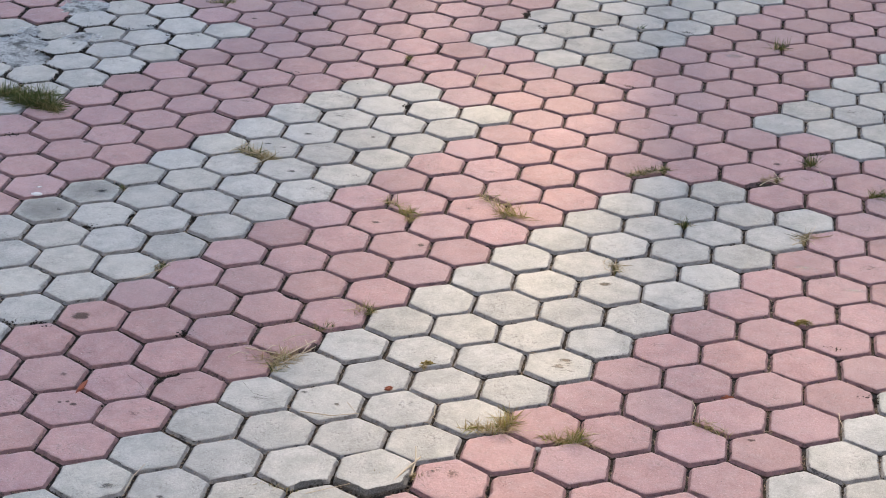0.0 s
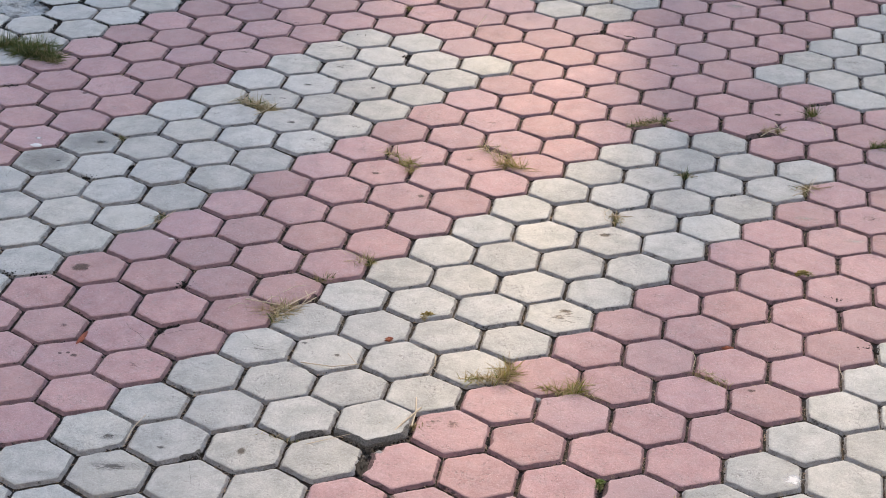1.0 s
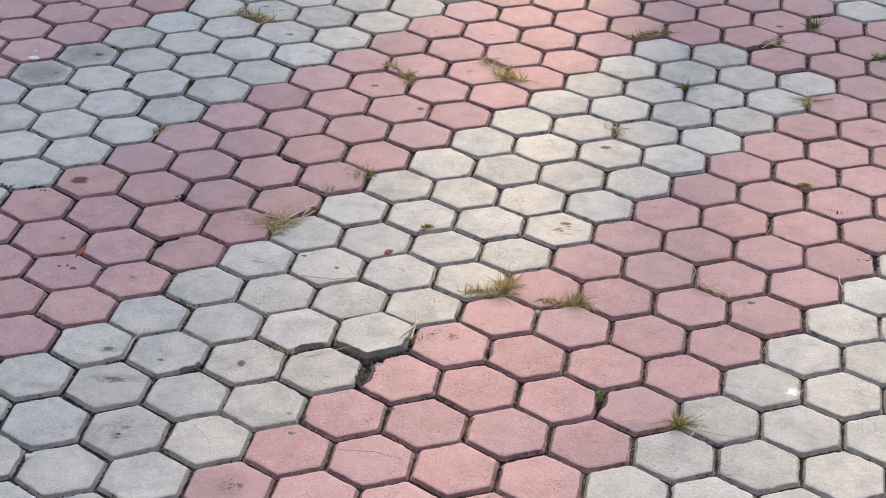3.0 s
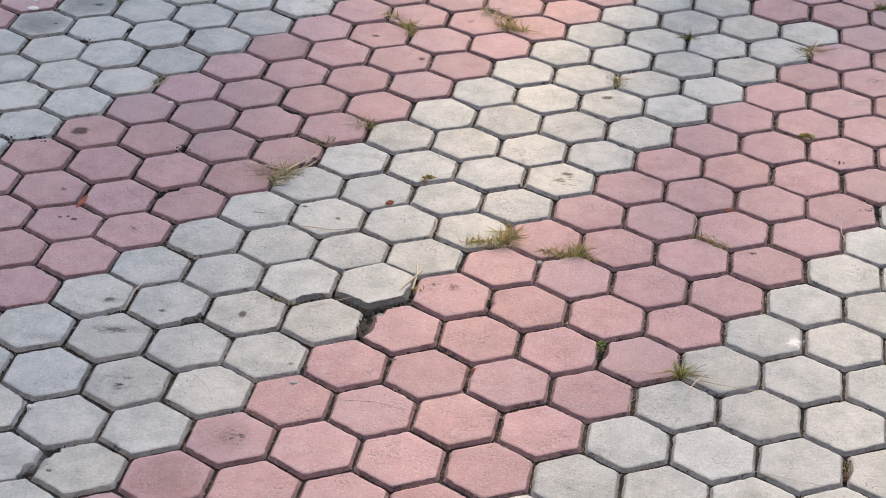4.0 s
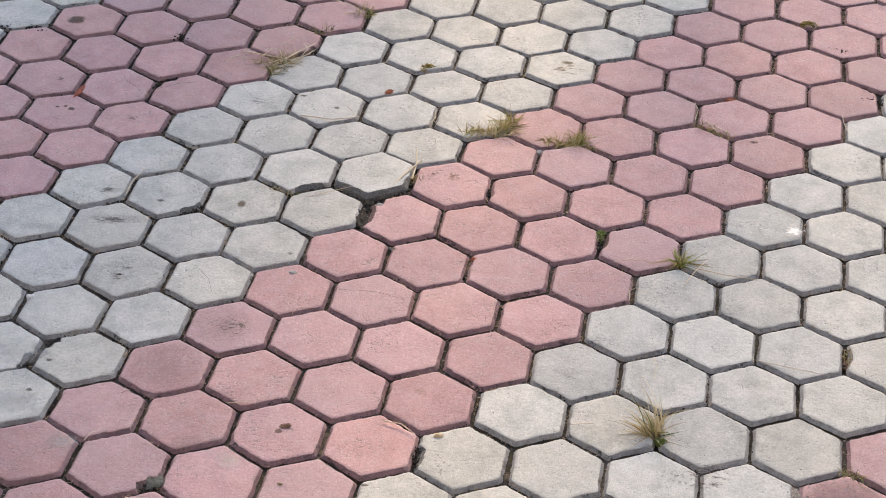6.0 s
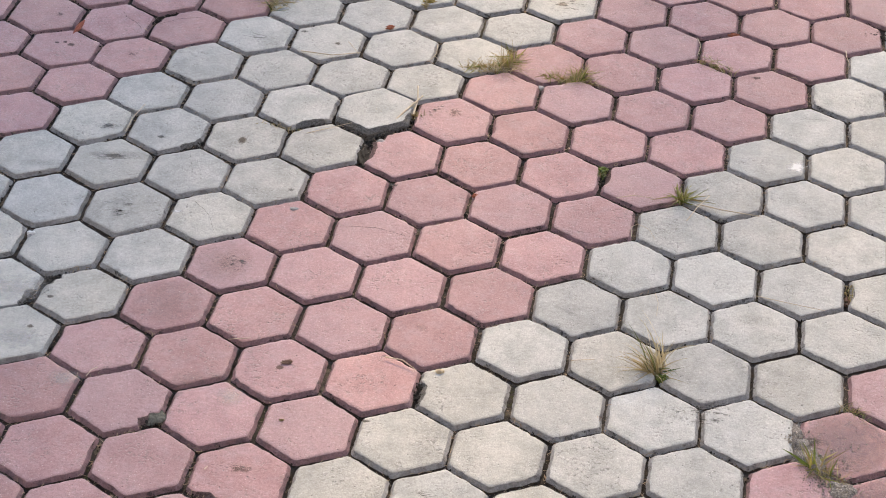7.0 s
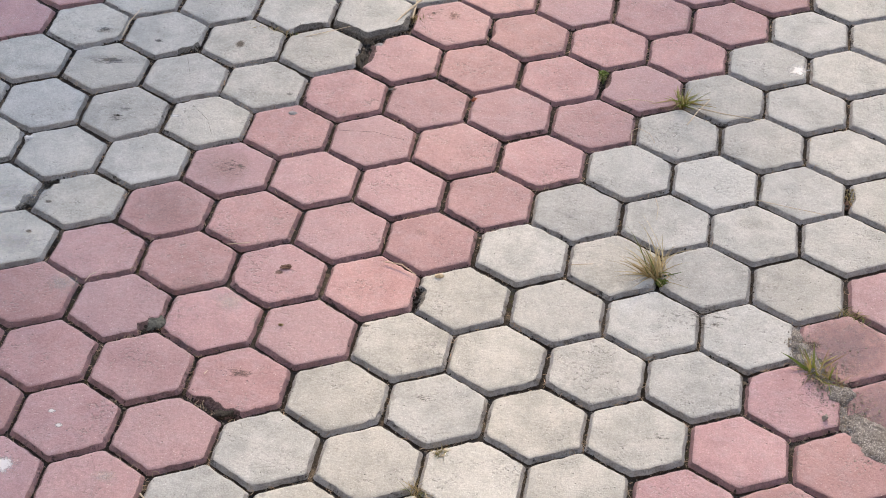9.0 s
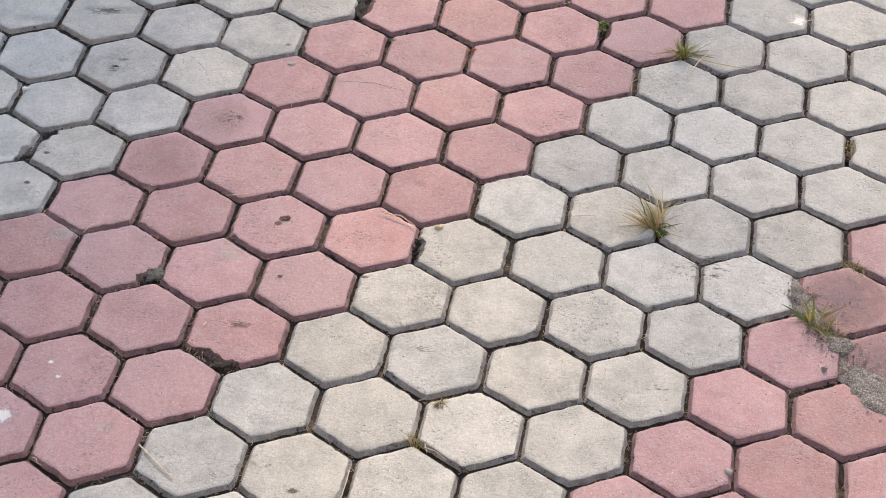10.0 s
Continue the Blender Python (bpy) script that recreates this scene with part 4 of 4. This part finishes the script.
stain(4, 9, 0.0, 0.0, 0.09, 0.09, 0.1, stain_soot, "dark soot bloom")
stain(7, 12, 0.0, 0.02, 0.045, 0.02, 0.1, stain_dark, "dark scuff")
stain(6, 10, 0.0, 0.0, 0.014, 0.012, 0, stain_brown, "dark pit")
stain(-3, 2, 0.04, 0.0, 0.02, 0.018, 0, stain_dark, "dark smudge")
stain(10, 8, 0.0, 0.03, 0.05, 0.025, 0, stain_soot, "dark scuff")
# dust and painted shade over the two sunken red stones
stain(12, 10, 0.0, 0.0, 0.098, 0.098, 0, stain_dust_shade, "purple-grey dust film with shade painted in")
stain(13, 11, 0.0, 0.0, 0.098, 0.098, 0, stain_dust_shade, "purple-grey dust film with shade painted in")
stain(-9, -5, 0.02, -0.01, 0.016, 0.014, 0, stain_white, "small white spot")
stain(-2, 3, 0.02, 0.02, 0.016, 0.014, 0, stain_brown, "dark dropping")
stain(-2, 3, 0.0, 0.03, 0.010, 0.010, 0, stain_brown, "dark dropping")
stain(-2, 3, -0.02, 0.02, 0.011, 0.009, 0, stain_brown, "dark dropping")
stain(0, 5, 0.05, -0.02, 0.035, 0.022, 0.3, stain_dark, "dark scuff")
stain(1, 6, 0.0, 0.02, 0.075, 0.03, 0.15, stain_dark, "dark scuff")
stain(2, 7, 0.0, 0.01, 0.03, 0.012, 0.1, stain_dark, "dark scuff")
stain(2, -4, 0.0, 0.03, 0.03, 0.025, 0, stain_rust, "rusty blotch")
stain(2, -3, 0.02, 0.04, 0.035, 0.02, 0, stain_rust, "rusty blotch")
stain(4, 4, 0.0, 0.03, 0.03, 0.03, 0, stain_dark, "dark scuff")
stain(1, 2, 0.03, -0.01, 0.012, 0.012, 0, stain_brown, "small brown spot")

stain(-9, -10, -0.004, 0.062, 0.05, 0.035, 0.1, scrape, "dark scraped marks")
stain(-8, -11, 0.017, 0.039, 0.06, 0.03, 0.1, scrape, "dark scraped marks")
stain(-7, -10, -0.025, 0.020, 0.05, 0.035, 0.1, scrape, "dark scraped marks")
stain(-7, -8, -0.023, 0.035, 0.022, 0.01, 0.1, stain_mark, "dark scratch")
stain(-7, -8, 0.041, 0.013, 0.022, 0.009, 0.1, stain_mark, "dark scratch")
stain(-6, -7, 0.022, -0.017, 0.024, 0.018, 0.1, stain_mark, "dark scratch")
stain(-5, -7, 0.042, -0.004, 0.045, 0.03, 0.1, scrape, "dark scraped marks")
stain(-5, -6, 0.023, 0.024, 0.03, 0.03, 0.1, scrape, "dark scraped marks")
stain(-3, -8, -0.001, -0.023, 0.05, 0.018, 0.1, scrape, "dark scraped marks")
stain(-2, -6, -0.026, -0.003, 0.05, 0.03, 0.1, scrape, "dark scraped marks")
stain(-3, -5, -0.010, -0.016, 0.025, 0.015, 0.1, stain_mark, "dark scratch")
stain(-10, -8, -0.034, -0.018, 0.03, 0.025, 0.1, scrape, "dark scraped marks")
stain(-13, -12, 0.002, 0.047, 0.035, 0.015, 0.1, scrape, "dark scraped marks")
stain(-8, -5, 0.036, 0.004, 0.025, 0.018, 0.1, stain_mark, "dark scratch")
stain(-7, -9, -0.006, -0.013, 0.025, 0.015, 0.1, stain_mark, "dark scratch")
stain(-6, -9, 0.031, 0.018, 0.015, 0.013, 0.1, stain_mark, "dark scratch")
stain(-2, -12, -0.003, -0.011, 0.055, 0.02, 0.1, scrape, "dark scraped marks")
stain(1, -10, -0.002, -0.048, 0.025, 0.018, 0.1, stain_mark, "dark scratch")
stain(1, -13, -0.019, 0.020, 0.05, 0.03, 0.1, scrape, "dark scraped marks")
stain(5, -5, 0.007, 0.009, 0.055, 0.03, 0.1, scrape, "dark scraped marks")
stain(4, -1, -0.035, 0.024, 0.045, 0.02, 0.1, scrape, "dark scraped marks")
stain(7, 2, -0.041, 0.052, 0.02, 0.012, 0.1, stain_mark, "dark scratch")
stain(-1, 3, 0.004, 0.004, 0.035, 0.03, 0.1, scrape, "dark scraped marks")
stain(0, 2, 0.005, -0.022, 0.07, 0.02, 0.1, scrape, "dark scraped marks")
stain(1, 2, -0.073, 0.038, 0.016, 0.01, 0.1, stain_mark, "dark scratch")
stain(4, 4, -0.048, 0.034, 0.04, 0.03, 0.1, scrape, "dark scraped marks")
stain(2, 7, -0.010, -0.032, 0.035, 0.018, 0.1, scrape, "dark scraped marks")
stain(1, 5, -0.007, -0.042, 0.016, 0.01, 0.1, stain_mark, "dark scratch")
stain(5, 6, -0.093, 0.038, 0.02, 0.01, 0.1, stain_mark, "dark scratch")
stain(7, 7, 0.035, -0.011, 0.034, 0.045, 0.1, scrape, "dark scraped marks")
stain(7, 12, -0.030, 0.025, 0.055, 0.018, 0.1, scrape, "dark scraped marks")
stain(2, 7, -0.011, -0.020, 0.035, 0.012, 0.1, scrape, "dark scraped marks")
stain(9, 12, -0.026, 0.021, 0.03, 0.02, 0.1, scrape, "dark scraped marks")
stain(11, 10, -0.091, 0.045, 0.08, 0.06, 0.1, scrape, "dark scraped marks")
stain(11, 12, 0.041, -0.001, 0.035, 0.02, 0.1, scrape, "dark scraped marks")
stain(12, 10, -0.067, -0.001, 0.025, 0.015, 0.1, stain_mark, "dark scratch")
stain(12, 10, 0.015, -0.056, 0.04, 0.03, 0.1, scrape, "dark scraped marks")
stain(4, 8, 0.015, 0.003, 0.04, 0.05, 0.1, scrape, "dark scraped marks")
stain(7, 5, -0.096, 0.039, 0.02, 0.012, 0.1, stain_mark, "dark scratch")
stain(8, 11, -0.085, 0.042, 0.016, 0.008, 0.1, stain_mark, "dark scratch")
stain(9, 14, 0.007, -0.050, 0.02, 0.012, 0.1, stain_mark, "dark scratch")
stain(-10, -7, 0.030, 0.074, 0.02, 0.012, 0.1, stain_mark, "dark scratch")
stain(-2, -4, 0.069, 0.012, 0.02, 0.02, 0.1, stain_mark, "dark scratch")
stain(3, -3, 0.097, 0.049, 0.04, 0.03, 0.1, scrape, "dark scraped marks")
stain(3, -3, 0.028, 0.033, 0.03, 0.03, 0.1, scrape, "dark scraped marks")
stain(0, 5, 0.053, -0.023, 0.045, 0.016, 0.1, stain_soot, "dark grey smear")
stain(1, 6, 0.021, 0.031, 0.09, 0.02, 0.1, stain_soot, "dark grey smear")
stain(0, 6, 0.064, -0.042, 0.08, 0.02, 0.1, stain_soot, "dark grey smear")
stain(7, 9, -0.026, 0.025, 0.016, 0.014, 0.1, stain_soot, "dark grey smear")
stain(5, 10, 0.022, -0.080, 0.04, 0.03, 0.1, stain_soot, "dark grey smear")
stain(3, 10, 0.037, 0.028, 0.012, 0.01, 0.1, stain_brown, "small brown spot")
stain(3, 9, -0.064, -0.027, 0.012, 0.01, 0.1, stain_brown, "small brown spot")
stain(2, 7, -0.011, -0.020, 0.01, 0.007, 0.1, stain_brown, "small brown spot")
stain(-8, -4, 0.048, 0.002, 0.01, 0.007, 0.1, stain_brown, "small brown spot")
stain(3, 0, 0.016, 0.033, 0.03, 0.015, 0.1, stain_brown, "small brown spot")
stain(2, -3, -0.019, 0.035, 0.03, 0.02, 0.1, stain_brown, "small brown spot")
stain(-13, -16, -0.032, -0.005, 0.02, 0.012, 0.1, stain_brown, "small brown spot")
stain(6, 13, -0.033, 0.013, 0.012, 0.01, 0.1, stain_white, "white splash")
stain(6, 13, -0.007, -0.023, 0.012, 0.01, 0.1, stain_white, "white splash")
stain(4, -5, 0.000, -0.040, 0.045, 0.02, 0.1, stain_pale, "white splash")
stain(5, -4, 0.053, 0.008, 0.05, 0.018, 0.1, stain_pale, "white splash")
stain(3, 7, -0.080, 0.001, 0.02, 0.008, 0.1, stain_white, "white splash")
stain(4, 11, 0.067, 0.041, 0.04, 0.03, 0.1, stain_pale, "pale worn patch")
stain(6, 11, 0.023, 0.057, 0.035, 0.035, 0.1, stain_pale, "pale worn patch")
stain(7, 14, 0.023, 0.036, 0.03, 0.02, 0.1, stain_pale, "pale worn patch")
stain(-3, -16, 0.007, 0.038, 0.05, 0.03, 0.1, stain_pale, "pale worn patch")
stain(2, 9, 0.056, -0.006, 0.085, 0.06, 0.2, stain_pale, "pale limy bloom")
stain(3, 10, 0.015, -0.017, 0.07, 0.05, 0.2, stain_pale, "pale limy bloom")
stain(3, 9, -0.097, -0.007, 0.03, 0.05, 0.2, scrape, "dark scraped marks")


def crack(i, j, points, width, label="hairline crack"):
    """A dark hairline crack across one stone."""
    ob = stones.get((i, j))
    if ob is None:
        return
    bm = bmesh.new()
    inv = ob.matrix_basis.to_3x3().inverted()
    pts = []
    for (xa, ya), (xb, yb) in zip(points, points[1:]):
        for k in range(6):
            pts.append((xa + (xb - xa) * k / 6, ya + (yb - ya) * k / 6))
    prev = None
    for k, (x, y) in enumerate(pts):
        w = width * (0.5 + 0.6 * abs(noise.noise((k * 0.7, i, j)))) / 2
        x, y = x + 0.0016 * noise.noise((k * 0.5, 3.0, i)), y + 0.0016 * noise.noise((k * 0.5, 7.0, j))
        q = [bm.verts.new(inv @ Vector((x, y + d, 0)) + Vector((0, 0, 0.0007))) for d in (-w, w)]
        if prev:
            bm.faces.new((prev[0], q[0], q[1], prev[1]))
        prev = q
    part("crack", bm, crumb, ob, label)


crack(-2, 2, [(0.0, 0.06), (0.02, 0.03), (0.05, 0.01), (0.085, -0.03)], 0.0018)
crack(-1, 2, [(-0.085, 0.0), (-0.03, 0.045), (0.04, 0.07)], 0.002)
crack(5, 7, [(-0.085, 0.02), (0.0, 0.03), (0.085, 0.01)], 0.0016)
crack(2, 6, [(-0.02, 0.085), (0.01, 0.0), (0.015, -0.05)], 0.0016)
crack(3, 7, [(-0.05, 0.05), (0.0, 0.0), (0.03, -0.07)], 0.0016)
crack(0, 2, [(-0.06, 0.06), (-0.01, 0.0), (0.06, -0.02)], 0.0014)


def lump(name, x, y, z, sx, sy, sz, turn, material, label, category, seed):
    """A small broken stone, chip or leaf; moss and soil are ragged."""
    soft = category in ("moss", "soil", "leaf")
    bm = bmesh.new()
    bmesh.ops.create_icosphere(bm, subdivisions=3 if soft else 2, radius=1.0)
    for v in bm.verts:
        k = 1 + 0.35 * noise.noise(v.co * 1.7 + Vector((seed, 0, 0))) + (0.9 * noise.noise(v.co * 4.5 + Vector((0, seed, 0))) if soft else 0.0)
        v.co = Vector((v.co.x * sx * k, v.co.y * sy * k, v.co.z * sz * k))
    ob = part(name, bm, material, None)
    ob.location, ob.rotation_euler = (x, y, level(x, y) + z), (0, 0, turn)
    return tagged(ob, label, category)


lump("brick_chip", -0.69, -0.40, 0.0, 0.0075, 0.036, 0.006, -0.1, brick_chip, "rust-red brick chip wedged in a paving joint", "brick chip", 1)
lump("stone_chip", -0.015, -1.935, -0.008, 0.024, 0.026, 0.008, 0.4, stone_mat, "grey mossy stone wedged in a chipped corner", "stone", 2)
lump("stone_chip", 0.20, -2.165, -0.009, 0.035, 0.012, 0.007, 0.5, crumb, "dark stone chip in a broken joint", "stone", 3)
lump("stone_chip", 0.24, -0.82, -0.004, 0.012, 0.007, 0.006, 0.2, pale_stone, "small pale stone chip in a broken joint", "stone", 4)
lump("stone_chip", 0.60, -0.47, -0.006, 0.010, 0.009, 0.007, 0.0, pale_stone, "small pale stone chip in a joint", "stone", 5)
lump("stone_chip", -0.49, -1.36, -0.006, 0.006, 0.010, 0.005, 0.0, pale_stone, "small pale stone chip in a joint", "stone", 6)
lump("dry_leaf", 0.15, -0.235, 0.001, 0.009, 0.005, 0.003, 0.5, leaf_mat, "shrivelled red-brown leaf on a grey stone", "leaf", 7)
lump("moss_cushion", 0.22, -0.085, -0.005, 0.014, 0.010, 0.007, 0.3, straw, "yellow-brown moss cushion at a stone edge", "moss", 8)
lump("soil_clod", 0.205, -0.88, -0.012, 0.024, 0.05, 0.010, 0.3, crumb, "dark crumbled soil in a broken joint", "soil", 9)
lump("soil_clod", 1.16, 1.49, -0.010, 0.05, 0.02, 0.010, -0.6, crumb, "dark crumbled soil in a broken joint", "soil", 10)
lump("stone_chip", -0.490, -1.352, -0.003, 0.011, 0.007, 0.006, 0.3, white_stone, "bright white stone chip in a paving joint", "stone", 21)
lump("stone_chip", -0.624, 0.229, -0.003, 0.011, 0.006, 0.006, 0.3, white_stone, "bright white stone chip in a paving joint", "stone", 22)
lump("stone_chip", 0.093, -1.148, -0.002, 0.014, 0.008, 0.006, 0.3, pale_stone, "small grey stone chip on a red stone edge", "stone", 23)
lump("pebble", 1.188, -2.272, -0.002, 0.008, 0.008, 0.008, 0.3, pale_stone, "round pale pebble in a paving joint", "pebble", 24)
lump("pebble", 0.537, -1.674, -0.001, 0.01, 0.007, 0.007, 0.3, yellow_stone, "small yellowish pebble on a grey stone edge", "pebble", 25)
lump("stone_chip", 1.053, -1.964, -0.002, 0.01, 0.005, 0.004, 0.3, white_stone, "bright white stone chip in a paving joint", "stone", 26)
lump("stone_chip", -0.317, 0.392, -0.004, 0.008, 0.006, 0.005, 0.3, pale_stone, "small pale stone chip in a paving joint", "stone", 27)
lump("dry_leaf", 0.151, -0.245, 0.001, 0.009, 0.005, 0.003, 0.3, leaf_mat, "shrivelled red-brown leaf on a grey stone", "leaf", 28)
lump("dry_leaf", 1.087, -0.072, -0.001, 0.016, 0.006, 0.004, 0.3, leaf_mat, "shrivelled red-brown leaf in a paving joint", "leaf", 29)
lump("dry_leaf", 0.508, -1.003, -0.002, 0.007, 0.006, 0.004, 0.3, leaf_mat, "red-brown leaf scrap in a paving joint", "leaf", 30)
lump("dry_leaf", 0.212, -1.712, 0.001, 0.01, 0.006, 0.003, 0.3, bark_mat, "curled brown leaf scrap on a red stone", "leaf", 31)
lump("dry_leaf", 0.245, -1.899, 0.001, 0.005, 0.003, 0.003, 0.3, straw, "tan leaf scrap on a red stone", "leaf", 32)
lump("moss_cushion", 0.230, -0.067, -0.003, 0.016, 0.012, 0.008, 0.3, moss_mat, "yellow-brown moss cushion at a stone edge", "moss", 33)
lump("moss_cushion", 1.291, 0.438, -0.003, 0.022, 0.012, 0.008, 0.3, moss_mat, "yellow-green moss cushion at a red stone edge", "moss", 34)
lump("moss_cushion", 1.011, -1.596, -0.004, 0.014, 0.009, 0.008, 0.3, sprout_mat, "bright green moss cushion under dry grass", "moss", 35)
lump("moss_cushion", 0.801, -0.821, -0.004, 0.012, 0.01, 0.008, 0.3, sprout_mat, "bright green moss cushion in a paving joint", "moss", 36)
lump("soil_clod", 1.403, -1.231, -0.009, 0.010, 0.016, 0.006, 0.3, bark_mat, "brown matted roots filling a joint", "soil", 37)
lump("soil_clod", 0.093, 3.108, -0.008, 0.02, 0.02, 0.01, 0.3, crumb, "dark crumbled soil in a broken joint", "soil", 38)
lump("pebble", -1.266, 0.796, 0.002, 0.020, 0.013, 0.004, 0.1, white_stone, "flat bright white pebble lying on a red stone", "pebble", 39)
